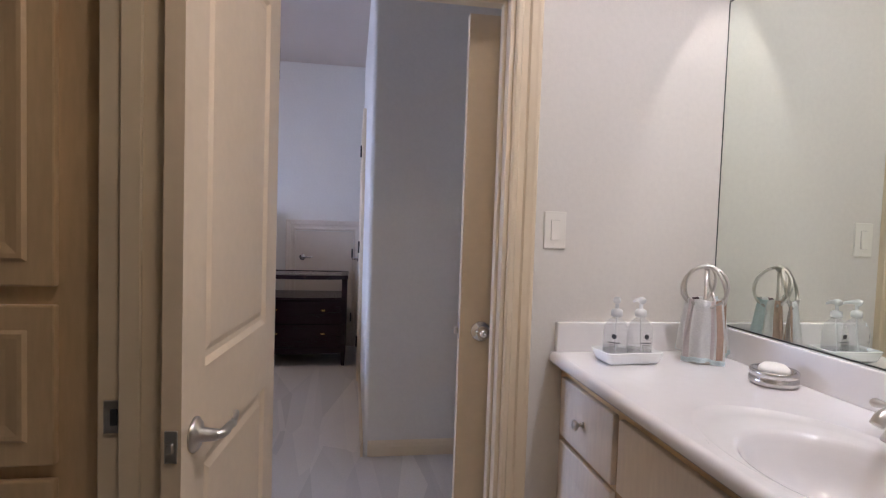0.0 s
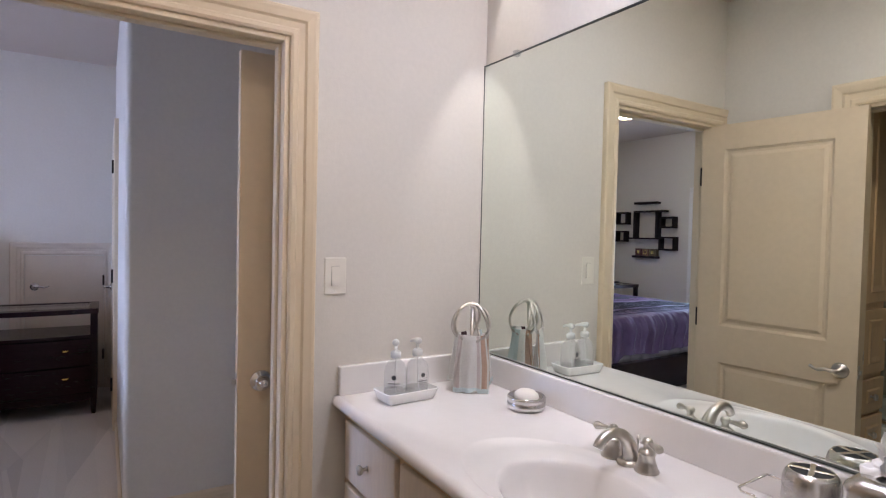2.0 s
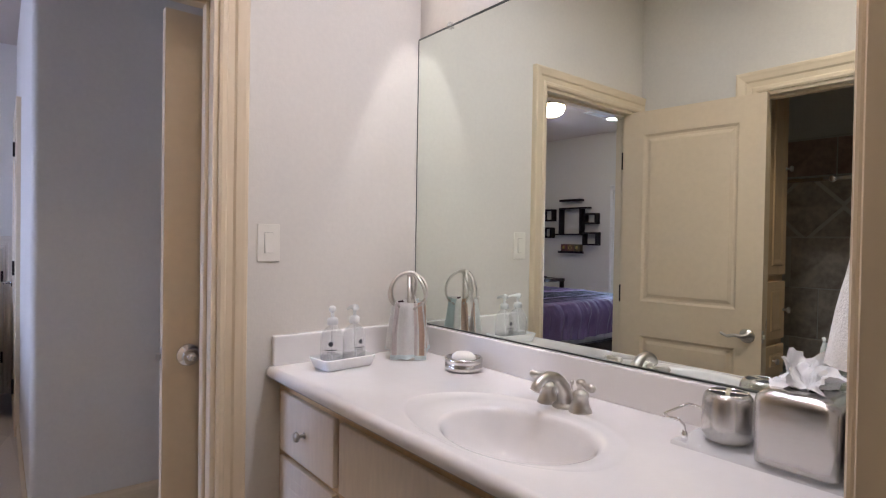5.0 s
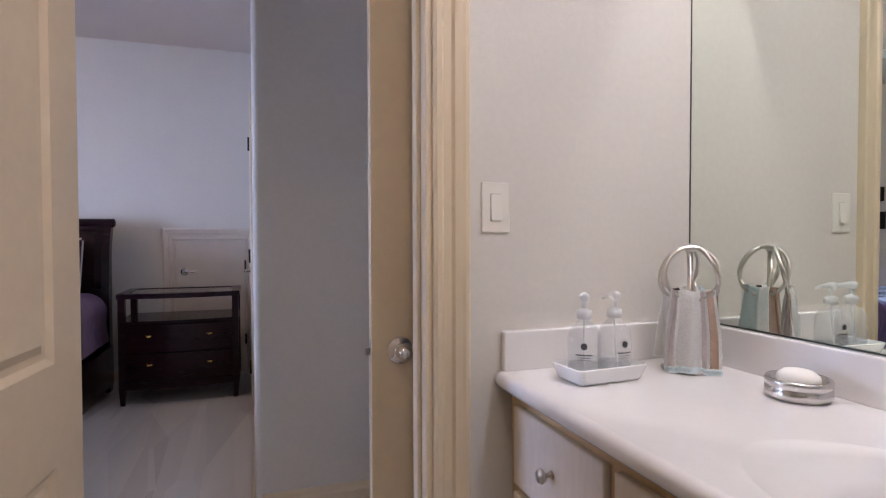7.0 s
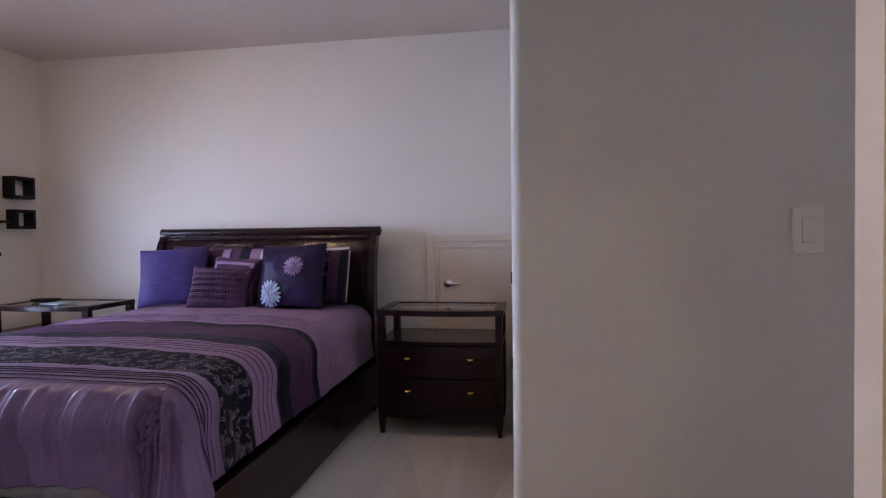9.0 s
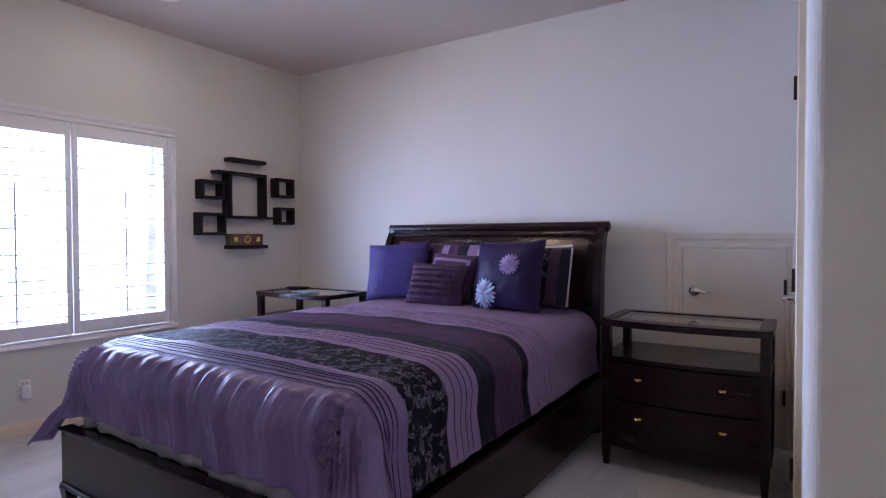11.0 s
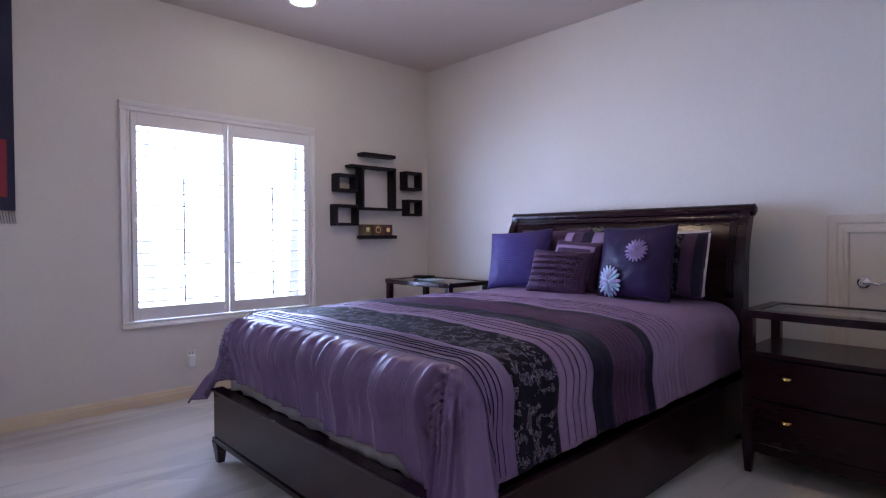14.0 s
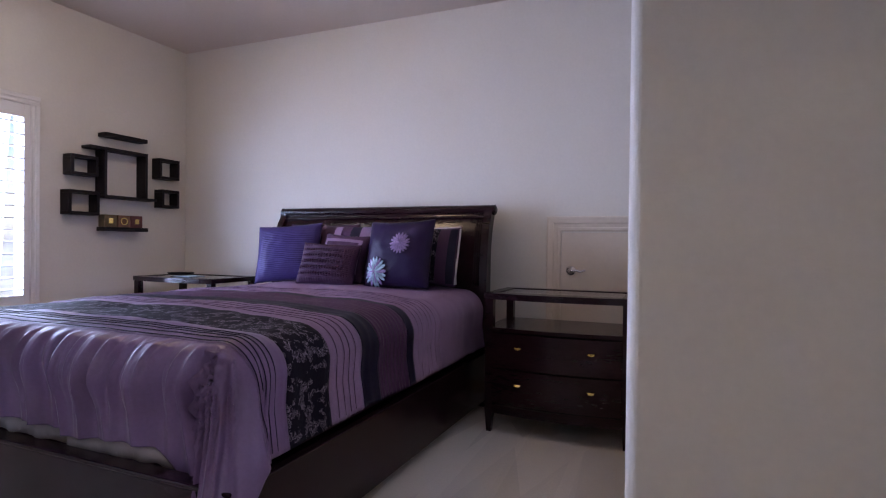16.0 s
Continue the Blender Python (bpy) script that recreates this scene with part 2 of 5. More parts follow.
def box(x0, x1, y0, y1, z0, z1, bev=0.0, seg=2, bm=None):
    """A box with rounded edges, added to bm."""
    one = bmesh.new()
    bmesh.ops.create_cube(one, size=1, matrix=Matrix.Translation(((x0 + x1) / 2, (y0 + y1) / 2, (z0 + z1) / 2)) @ Matrix.Diagonal((x1 - x0, y1 - y0, z1 - z0, 1)))
    if bev:
        bmesh.ops.bevel(one, geom=one.edges[:], offset=bev, segments=seg, affect="EDGES", profile=0.5)
    if bm is None:
        return one
    merge(bm, one)
    return bm


def merge(bm, one, m=None):
    if m is not None:
        bmesh.ops.transform(one, matrix=m, verts=one.verts)
    me = bpy.data.meshes.new("joined")
    one.to_mesh(me)
    one.free()
    bm.from_mesh(me)
    bpy.data.meshes.remove(me)
    return bm


def lathe(profile, steps=40, centre=(0, 0, 0), bm=None, m=None):
    """A surface turned round the z axis from (radius, height) pairs."""
    one = bmesh.new()
    rings = []
    for r, z in profile:
        if r < 1e-6:
            rings.append([one.verts.new((0, 0, z))])
        else:
            rings.append([one.verts.new((r * math.cos(2 * math.pi * i / steps), r * math.sin(2 * math.pi * i / steps), z)) for i in range(steps)])
    for a, b in zip(rings, rings[1:]):
        for i in range(steps):
            j = (i + 1) % steps
            if len(a) == 1 and len(b) > 1:
                one.faces.new((a[0], b[i], b[j]))
            elif len(b) == 1 and len(a) > 1:
                one.faces.new((a[i], a[j], b[0]))
            elif len(a) > 1:
                one.faces.new((a[i], a[j], b[j], b[i]))
    t = Matrix.Translation(centre) @ (m if m is not None else Matrix())
    bmesh.ops.transform(one, matrix=t, verts=one.verts)
    return one if bm is None else merge(bm, one)


def tube(points, radii, steps=12, bm=None, caps=True):
    """A round bar along points; radii is one number or one a point."""
    pts = [Vector(p) for p in points]
    if not isinstance(radii, (list, tuple)):
        radii = [radii] * len(pts)
    one = bmesh.new()
    rings, up = [], None
    for i, p in enumerate(pts):
        d = (pts[min(i + 1, len(pts) - 1)] - pts[max(i - 1, 0)]).normalized()
        if up is None:
            up = d.orthogonal().normalized()
        up = (up - d * up.dot(d)).normalized()
        side = d.cross(up)
        rings.append([one.verts.new(p + radii[i] * (math.cos(2 * math.pi * k / steps) * up + math.sin(2 * math.pi * k / steps) * side)) for k in range(steps)])
    for a, b in zip(rings, rings[1:]):
        for k in range(steps):
            one.faces.new((a[k], a[(k + 1) % steps], b[(k + 1) % steps], b[k]))
    if caps:
        one.faces.new(rings[0])
        one.faces.new(rings[-1])
    return one if bm is None else merge(bm, one)


def loft(loops, bm=None, closed=True, caps=True):
    """Faces between loops of equal length."""
    one = bmesh.new()
    rings = [[one.verts.new(p) for p in l] for l in loops]
    n = len(rings[0])
    for a, b in zip(rings, rings[1:]):
        for k in range(n if closed else n - 1):
            one.faces.new((a[k], a[(k + 1) % n], b[(k + 1) % n], b[k]))
    if caps and closed:
        one.faces.new(rings[0])
        one.faces.new(rings[-1])
    return one if bm is None else merge(bm, one)


def smooth_curve(points, per=8):
    """A Catmull-Rom curve through points."""
    p = [Vector(q) for q in points]
    p = [2 * p[0] - p[1]] + p + [2 * p[-1] - p[-2]]
    out = []
    for i in range(1, len(p) - 2):
        for k in range(per):
            t = k / per
            out.append(0.5 * ((2 * p[i]) + (p[i + 1] - p[i - 1]) * t + (2 * p[i - 1] - 5 * p[i] + 4 * p[i + 1] - p[i + 2]) * t * t + (3 * p[i] - p[i - 1] - 3 * p[i + 1] + p[i + 2]) * t ** 3))
    return out + [p[-2]]


CASING = [(0, 0), (0, 0.012), (0.008, 0.017), (0.02, 0.017), (0.026, 0.012), (0.045, 0.014), (0.052, 0.021), (0.07, 0.024), (0.078, 0.026), (0.086, 0.026), (0.09, 0.022), (0.09, 0)]


def moulding(start, end, across, out, width=0.09, mitre=(0, 0), bm=None):
    """A casing strip; across points from the opening outward, out from the wall; mitre lengthens each end at the outer edge."""
    a, b, w, o = Vector(start), Vector(end), Vector(across), Vector(out)
    d = (b - a).normalized()
    loops = [[p + d * (g * u / 0.09) + w * (u * width / 0.09) + o * v for u, v in CASING] for p, g in ((a, -mitre[0]), (b, mitre[1]))]
    return loft(loops, bm)


def casing_set(name, side, plane, lo, hi, top, out, label, left=0.098, right=0.098, bottom=0.0, head=0.102, sill=False, paint=None, relief=1.0):
    """Mitred trim round an opening in the wall plane: side is the axis along the wall (0 x, 1 y)."""
    paint = paint or M_TRIM
    def at(u, z):
        return Vector((u, plane, z)) if side == 0 else Vector((plane, u, z))
    ax = Vector((1, 0, 0)) if side == 0 else Vector((0, 1, 0))
    o = (Vector((0, out, 0)) if side == 0 else Vector((out, 0, 0))) * relief
    root = tagged(new(name), label, "door trim", "", "structure")
    foot = 0.09 if sill else 0.0
    part("casing_leg", moulding(at(lo, bottom), at(lo, top), -ax, o, left, (foot, head)), paint, root)
    part("casing_leg", moulding(at(hi, bottom), at(hi, top), ax, o, right, (foot, head)), paint, root)
    part("casing_head", moulding(at(lo, top), at(hi, top), (0, 0, 1), o, head, (left, right)), paint, root)
    if sill:
        part("casing_foot", moulding(at(lo, bottom), at(hi, bottom), (0, 0, -1), o, 0.09, (left, right)), paint, root)
    return root


def slab(name, x0, x1, y0, y1, z0, z1, material=None, label="", bev=0.0):
    return part(name, box(x0, x1, y0, y1, z0, z1, bev), material or M_WALL, None, label, kind="structure", category="wall")


# ---- the shell ----
XL, XM, YD, YB, YF, ZC, ZB = -1.905, 3.373, 1.55, 2.842, 5.53, 2.82, 2.66
T = 0.11
tagged(part("floor", box(-2.1, 3.7, -1.8, 5.7, -0.1, 0.0), M_CARPET), "pale beige cut-pile carpet with vacuum marks", "floor", "", "structure")
tagged(part("ground", box(-400, -2.3, -400, 400, -0.5, -0.3), M_GROUND), "pale sunlit ground outside the window", "ground", "", "structure")
# doorway wall between bathroom and bedroom
OL, OR, OT = 1.876, 2.640, 2.015
slab("wall_bath_door_west", XL, OL, YD, YD + T, 0, ZC, None, "cream painted wall with light orange-peel texture")
slab("wall_bath_door_east", OR, XM + 0.12, YD, YD + T, 0, ZC, None, "cream painted wall beside the vanity mirror")
slab("wall_bath_door_head", OL, OR, YD, YD + T, OT, ZC, None, "cream painted wall above the doorway")
# far wall, window wall
slab("wall_headboard", XL - 0.14, 3.6, YF, YF + 0.12, 0, ZC, None, "pale cream painted bedroom wall behind the bed")
WY0, WY1, WZ0, WZ1 = 2.85, 4.165, 0.593, 2.018
slab("wall_window_south", XL - 0.14, XL, 1.54, WY0, 0, ZC, None, "pale cream painted window wall")
slab("wall_window_north", XL - 0.14, XL, WY1, YF, 0, ZC, None, "pale cream painted window wall")
slab("wall_window_below", XL - 0.14, XL, WY0, WY1, 0, WZ0, None, "pale cream painted wall under the window")
slab("wall_window_above", XL - 0.14, XL, WY0, WY1, WZ1, ZC, None, "pale cream painted wall over the window")


HX = 2.24


def bullnose_wall():
    """The hall wall with its rounded outer corner, running back to the closet door."""
    r = 0.028
    x0, y0 = HX, YB
    pts = [(3.42, y0)]
    pts += [(x0 + r - r * math.sin(a), y0 + r - r * math.cos(a)) for a in [math.pi / 2 * k / 8 for k in range(9)]]
    pts += [(x0, 4.36), (x0 + 0.11, 4.36), (x0 + 0.11, y0 + 0.12), (3.42, y0 + 0.12)]
    b = loft([[(x, y, z) for x, y in pts] for z in (0, ZC)])
    return part("wall_hall", b, M_WALL, None, "cream painted hall wall with a rounded corner", kind="structure", category="wall")


bullnose_wall()
slab("wall_closet_north", HX, HX + 0.11, 5.16, YF, 0, ZC)
slab("wall_closet_head", HX, HX + 0.11, 4.36, 5.16, 2.06, ZC)
slab("wall_hall_east", 3.42, 3.54, YD + T, YB + 0.12, 0, ZC)
slab("wall_closet_back", 3.48, 3.6, YB + 0.12, YF, 0, ZC)
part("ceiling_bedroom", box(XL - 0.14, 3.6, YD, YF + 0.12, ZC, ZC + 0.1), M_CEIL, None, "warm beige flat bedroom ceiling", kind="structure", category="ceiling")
# bathroom
XW, SH = 1.82, 0.940
slab("wall_mirror", XM + 0.008, XM + 0.12, -0.12, YD, 0, ZC, None, "cream painted wall behind the vanity mirror")
slab("wall_bath_west_north", XW - T, XW, SH, YD, 0, ZB + 0.1)
slab("wall_bath_west_head", XW - T, XW, 0.06, SH, OT, ZB + 0.1)
slab("wall_bath_west_south", XW - T, XW, -0.12, 0.06, 0, ZB + 0.1)
DL, DR = 1.90, 2.790
slab("wall_bath_south_east", DR, XM + 0.008, -0.12, 0.0, 0, ZB + 0.1)
slab("wall_bath_south_west", XW, DL, -0.12, 0.0, 0, ZB + 0.1)
slab("wall_bath_south_head", DL, DR, -0.12, 0.0, OT, ZB + 0.1)
slab("wall_closet_a_west", 1.6, 1.7, -1.7, -0.12, 0, ZB + 0.1)
slab("wall_closet_a_east", 3.3, 3.4, -1.7, -0.12, 0, ZB + 0.1)
slab("wall_closet_a_south", 1.6, 3.4, -1.8, -1.7, 0, ZB + 0.1)
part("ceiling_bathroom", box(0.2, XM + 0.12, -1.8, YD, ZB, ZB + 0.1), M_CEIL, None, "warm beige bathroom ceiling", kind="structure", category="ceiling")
# tub room beyond the west opening
slab("wall_tub_west", 0.28, 0.40, -0.7, 1.55, 0, ZB)
slab("wall_tub_north", 0.40, XW - T, 1.43, 1.55, 0, ZB)
slab("wall_tub_south", 0.28, XW - T, -0.82, -0.7, 0, ZB)
slab("wall_tub_east", XW - T, XW, -0.82, -0.12, 0, ZB)

# jambs and casings
def jamb_set(name, side, p0, p1, lo, hi, top, label):
    root = tagged(new(name), label, "door frame", "", "structure")
    def bx(u0, u1, z0, z1, q0=p0 - 0.002, q1=p1 + 0.002):
        return box(u0, u1, q0, q1, z0, z1, 0.002, 1) if side == 0 else box(q0, q1, u0, u1, z0, z1, 0.002, 1)
    mid = (p0 + p1) / 2
    part("jamb", bx(lo - 0.004, lo + 0.016, 0, top), M_TRIM, root)
    part("jamb", bx(hi - 0.016, hi + 0.004, 0, top), M_TRIM, root)
    part("jamb_head", bx(lo + 0.016, hi - 0.016, top - 0.016, top + 0.004), M_TRIM, root)
    part("stop", bx(lo + 0.016, lo + 0.027, 0, top - 0.016, mid - 0.018, mid + 0.018), M_TRIM, root)
    part("stop", bx(hi - 0.027, hi - 0.016, 0, top - 0.016, mid - 0.018, mid + 0.018), M_TRIM, root)
    part("stop_head", bx(lo + 0.027, hi - 0.027, top - 0.027, top - 0.016, mid - 0.018, mid + 0.018), M_TRIM, root)
    return root


bath_frame = jamb_set("door_frame_bath", 0, YD, YD + T, OL, OR, OT, "cream painted door frame of the bathroom")
sp = box(OR - 0.020, OR - 0.0155, 1.598, 1.630, 0.845, 0.905, 0.001, 1)
strike = part("strike_plate", sp, M_NICKEL, bath_frame, "brushed nickel strike plate")
# dark block painted as the shaded bolt hole
part("strike_hole_shade", box(OR - 0.0215, OR - 0.0195, 1.606, 1.622, 0.860, 0.890), M_SLOT_SHADE, strike)
casing_set("trim_bath_door", 0, YD, OL, OR, OT, -1, "cream fluted door casing with mitred corners", left=0.10, right=0.085, head=0.085)
casing_set("trim_bath_door_hall", 0, YD + T, OL, OR, OT, 1, "cream fluted door casing on the bedroom side")
tub_frame = jamb_set("door_frame_tub_room", 1, XW - T, XW, 0.06, SH, OT, "cream painted frame of the tub room opening")
sp = part("strike_plate", box(XW - 0.10, XW - 0.066, SH - 0.0205, SH - 0.0155, 0.885, 0.945, 0.001, 1), M_NICKEL, tub_frame, "brushed nickel strike plate")
# another dark block for the shade in the bolt hole
part("strike_hole_shade", box(XW - 0.088, XW - 0.076, SH - 0.0225, SH - 0.0195, 0.90, 0.93), M_SLOT_SHADE, sp)
casing_set("trim_tub_room", 1, XW, 0.06, SH, OT, 1, "cream fluted casing round the tub room opening", left=0.05)
jamb_set("door_frame_south", 0, -0.12, 0.0, DL, DR, OT, "cream painted frame of the near doorway")
casing_set("trim_south", 0, 0.0, DL, DR, OT, 1, "cream casing of the near doorway", left=0.06, right=0.02, relief=0.7)
jamb_set("door_frame_closet", 1, HX, HX + 0.11, 4.36, 5.16, 2.06, "cream painted frame of the closet door")
casing_set("trim_closet", 1, HX, 4.36, 5.16, 2.06, -1, "cream casing round the closet door")


def baseboard(name, a, b, out, height=0.085):
    prof = [(0, 0), (0, 0.014), (height * 0.6, 0.014), (height * 0.72, 0.011), (height * 0.85, 0.010), (height, 0.004), (height, 0)]
    o = Vector(out)
    return part(name, loft([[Vector(p) + o * v + Vector((0, 0, u)) for u, v in prof] for p in (a, b)]), M_TRIM, None, "cream moulded baseboard", kind="structure", category="baseboard")


baseboard("baseboard_window", (XL, 1.66, 0), (XL, YF, 0), (1, 0, 0))
baseboard("baseboard_headboard", (XL + 0.014, YF, 0), (1.53, YF, 0), (0, -1, 0))
baseboard("baseboard_hall", (HX + 0.025, YB, 0), (3.42, YB, 0), (0, -1, 0))
baseboard("baseboard_hall_return", (HX, YB - 0.010, 0), (HX, 4.27, 0), (-1, 0, 0))
baseboard("baseboard_bath_wall", (XL + 0.014, YD + T, 0), (OL - 0.09, YD + T, 0), (0, 1, 0))

# ---- doors ----
def lever_handle(root, at, out, along, material=None, name="lever_handle"):
    """Round rosette, neck and a curved lever. out: from the door; along: the way the lever points."""
    material = material or M_NICKEL
    o, a, p = Vector(out), Vector(along), Vector(at)
    rot = o.to_track_quat("Z", "Y").to_matrix().to_4x4()
    b = lathe([(0, 0), (0.033, 0), (0.034, 0.004), (0.028, 0.010), (0.014, 0.013), (0.011, 0.045), (0.0, 0.047)], 32, p, None, rot)
    h = part(name, b, material, root, "brushed nickel lever handle", smooth=True)
    pts = [p + o * 0.040, p + o * 0.052 + a * 0.012, p + o * 0.055 + a * 0.04 + Vector((0, 0, 0.004)), p + o * 0.052 + a * 0.070 + Vector((0, 0, -0.003)), p + o * 0.050 + a * 0.093 + Vector((0, 0, 0.004)), p + o * 0.048 + a * 0.104 + Vector((0, 0, 0.010))]
    part("lever", tube(smooth_curve(pts, 5), [0.0095] * 8 + [0.008] * 8 + [0.0065] * 9 + [0.005], 10), material, h, smooth=True)
    return h


def panel_door(name, width, height, panels, label, m, thick=0.035, material=None):
    """A moulded door: local x from the hinge, y through the leaf, z up; raised panels as (x0, x1, z0, z1)."""
    material = material or M_DOOR
    root = thing(name, label, "door", m)
    bm = bmesh.new()
    xs = sorted({0, width, *[p[0] for p in panels], *[p[1] for p in panels]})
    zs = sorted({0.008, height, *[p[2] for p in panels], *[p[3] for p in panels]})
    for i in range(len(xs) - 1):
        for j in range(len(zs) - 1):
            if not any(p[0] <= xs[i] < p[1] and p[2] <= zs[j] < p[3] for p in panels):
                box(xs[i], xs[i + 1], 0, thick, zs[j], zs[j + 1], 0, 1, bm)
    bmesh.ops.remove_doubles(bm, verts=bm.verts, dist=1e-5)
    part("leaf", bm, material, root)
    for x0, x1, z0, z1 in panels:
        loops = []
        for inset, d in ((0.0, 0.0), (0.012, 0.009), (0.024, 0.010), (0.040, 0.0035), (0.060, 0.003)):
            loops.append([(x0 + inset, d, z0 + inset), (x1 - inset, d, z0 + inset), (x1 - inset, d, z1 - inset), (x0 + inset, d, z1 - inset)])
        b = loft(loops, None, True, False)
        c = bmesh.new()
        merge(c, b)
        e = loft([[(x, thick - d, z) for x, d, z in l] for l in loops], None, True, False)
        merge(c, e)
        f = loops[-1]
        c.faces.new([c.verts.new(p) for p in f])
        c.faces.new([c.verts.new((x, thick - d, z)) for x, d, z in f])
        part("raised_panel", c, material, root)
    return root


def hinge(root, at, m=None):
    h = part("hinge", box(at[0] - 0.012, at[0] + 0.001, at[1] - 0.008, at[1] + 0.0015, at[2] - 0.045, at[2] + 0.045, 0.001, 1), M_BRONZE, root, "dark bronze hinge")
    part("hinge_pin", tube([(at[0] - 0.006, at[1] - 0.004, at[2] - 0.047), (at[0] - 0.006, at[1] - 0.004, at[2] + 0.047)], 0.0065, 10), M_BRONZE, h, smooth=True)


# bathroom door, swung into the bathroom; local +x runs from hinge to latch
ang = math.degrees(math.atan2(-0.703, -0.066))
DW, DH = 0.706, 2.005
bath_door = panel_door("door_bath", DW, DH, [(0.115, DW - 0.115, 0.20, 0.80), (0.115, DW - 0.115, 0.985, DH - 0.125)], "open cream two-panel bathroom door with nickel lever", pose(1.893, 1.595, 0, 0, 0, ang))
lever_handle(bath_door, (DW - 0.06, 0.035, 0.868), (0, 1, 0), (-1, 0, 0))
lever_handle(bath_door, (DW - 0.06, 0.0, 0.868), (0, -1, 0), (-1, 0, 0))
lp = part("latch_plate", box(DW - 0.001, DW + 0.002, 0.006, 0.029, 0.838, 0.898, 0.001, 1), M_NICKEL, bath_door, "nickel latch plate")
part("latch_bolt", box(DW + 0.002, DW + 0.011, 0.011, 0.024, 0.858, 0.878, 0.002, 1), M_NICKEL, lp)
for z in (0.25, 1.02, 1.75):
    hinge(bath_door, (0.002, 0.0325, z))

# hall door, standing open against the bathroom wall
hall_door = panel_door("door_hall", 0.76, 2.012, [(0.12, 0.64, 0.20, 0.80), (0.12, 0.64, 1.0, 1.86)], "open cream hall door with a round chrome privacy knob", pose(3.298, 1.790, 0, 0, 0, 180))
kb = lathe([(0, 0), (0.036, 0), (0.037, 0.004), (0.033, 0.009), (0.020, 0.014), (0.016, 0.030), (0.015, 0.048), (0.012, 0.056), (0.0, 0.057)], 32, (0.684, 0.035, 0.907), None, pose(0, 0, 0, -90, 0, 0))
knob2 = part("privacy_knob", kb, M_CHROME, hall_door, "round chrome privacy knob", smooth=True)
part("turn_button", lathe([(0, 0), (0.006, 0), (0.006, 0.006), (0, 0.007)], 16, (0.684, 0.091, 0.907), None, pose(0, 0, 0, -90, 0, 0)), M_NICKEL, knob2, smooth=True)
lp = part("latch_plate", box(0.759, 0.762, 0.006, 0.029, 0.877, 0.937, 0.001, 1), M_NICKEL, hall_door, "nickel latch plate")
part("latch_bolt", box(0.762, 0.776, 0.010, 0.025, 0.895, 0.919, 0.003, 1), M_NICKEL, lp)

# closet door in the return wall, closed
closet_door = panel_door("door_closet", 0.76, 2.03, [(0.12, 0.64, 0.2, 0.8), (0.12, 0.64, 1.0, 1.9)], "closed cream closet door with dark hinges", pose(HX + 0.008, 4.38, 0, 0, 0, 90))
lever_handle(closet_door, (0.69, 0.035, 0.93), (0, 1, 0), (-1, 0, 0), M_CHROME)
for z in (0.30, 1.07, 1.84):
    hinge(closet_door, (0.0, 0.046, z))

# low access door in the headboard wall
casing_set("trim_access_door", 0, YF, 1.598, 2.160, 1.172, -1, "cream casing round the low access door", right=0.065, paint=M_ACCESS)
access = panel_door("door_access", 0.554, 1.164, [], "low cream attic access door with chrome lever", pose(1.602, YF - 0.016, 0), 0.035, M_ACCESS)
lever_handle(access, (0.065, 0.0, 0.905), (0, -1, 0), (1, 0, 0), M_CHROME)
for z in (0.30, 0.95):
    part("hinge", box(0.545, 0.560, -0.012, 0.002, z - 0.045, z + 0.045, 0.003), M_BRONZE, access, "dark bronze hinge")

# ---- switches and outlets ----
def rocker_switch(name, m, label):
    root = thing(name, label, "light switch", m)
    part("cover_plate", box(-0.037, 0.037, 0, 0.006, -0.060, 0.060, 0.003), M_PLATE, root)
    # grey plate painted as the shaded gap round the rocker
    part("rocker_seam_shade", box(-0.0140, 0.0140, 0.0055, 0.0068, -0.0325, 0.0325, 0.001, 1), M_SEAM, root)
    r = bmesh.new()
    merge(r, loft([[(x, y, z) for x, y in ((-0.0132, 0.004), (0.0132, 0.004), (0.0132, yy), (-0.0132, yy))] for z, yy in ((-0.0315, 0.013), (0.0, 0.0095), (0.0315, 0.008))]))
    part("rocker", r, M_PLATE, root)
    for z in (-0.048, 0.048):
        part("screw", lathe([(0, 0), (0.003, 0), (0.0025, 0.0012), (0, 0.0014)], 12, (0, 0.0055, z), None, pose(0, 0, 0, -90, 0, 0)), M_PLATE, root)
    return root


rocker_switch("light_switch", pose(2.797, YD, 1.276, 0, 0, 180), "ivory rocker light switch on the bathroom wall")
rocker_switch("light_switch", pose(2.983, YB, 1.266, 0, 0, 180), "ivory rocker light switch on the hall wall")
outlet = thing("wall_outlet", "white wall outlet with a plug-in air freshener", "outlet", pose(XL, 3.216, 0.288, 0, 0, -90))
part("cover_plate", box(-0.036, 0.036, 0, 0.006, -0.058, 0.058, 0.003), M_PLATE, outlet)
plug = part("plug_in_freshener", box(-0.022, 0.030, 0.006, 0.050, -0.060, 0.030, 0.014, 3), M_CERAMIC, outlet, "small white plug-in unit", smooth=True)
# dark bars painted as the shaded plug slots
part("outlet_slot_shade", box(-0.012, -0.008, 0.0055, 0.0068, 0.030, 0.042), M_SLOT_SHADE, outlet)
part("outlet_slot_shade", box(0.008, 0.012, 0.0055, 0.0068, 0.030, 0.042), M_SLOT_SHADE, outlet)

# ---- vanity ----
CT = 0.885
SX, SY = 2.998, 0.658


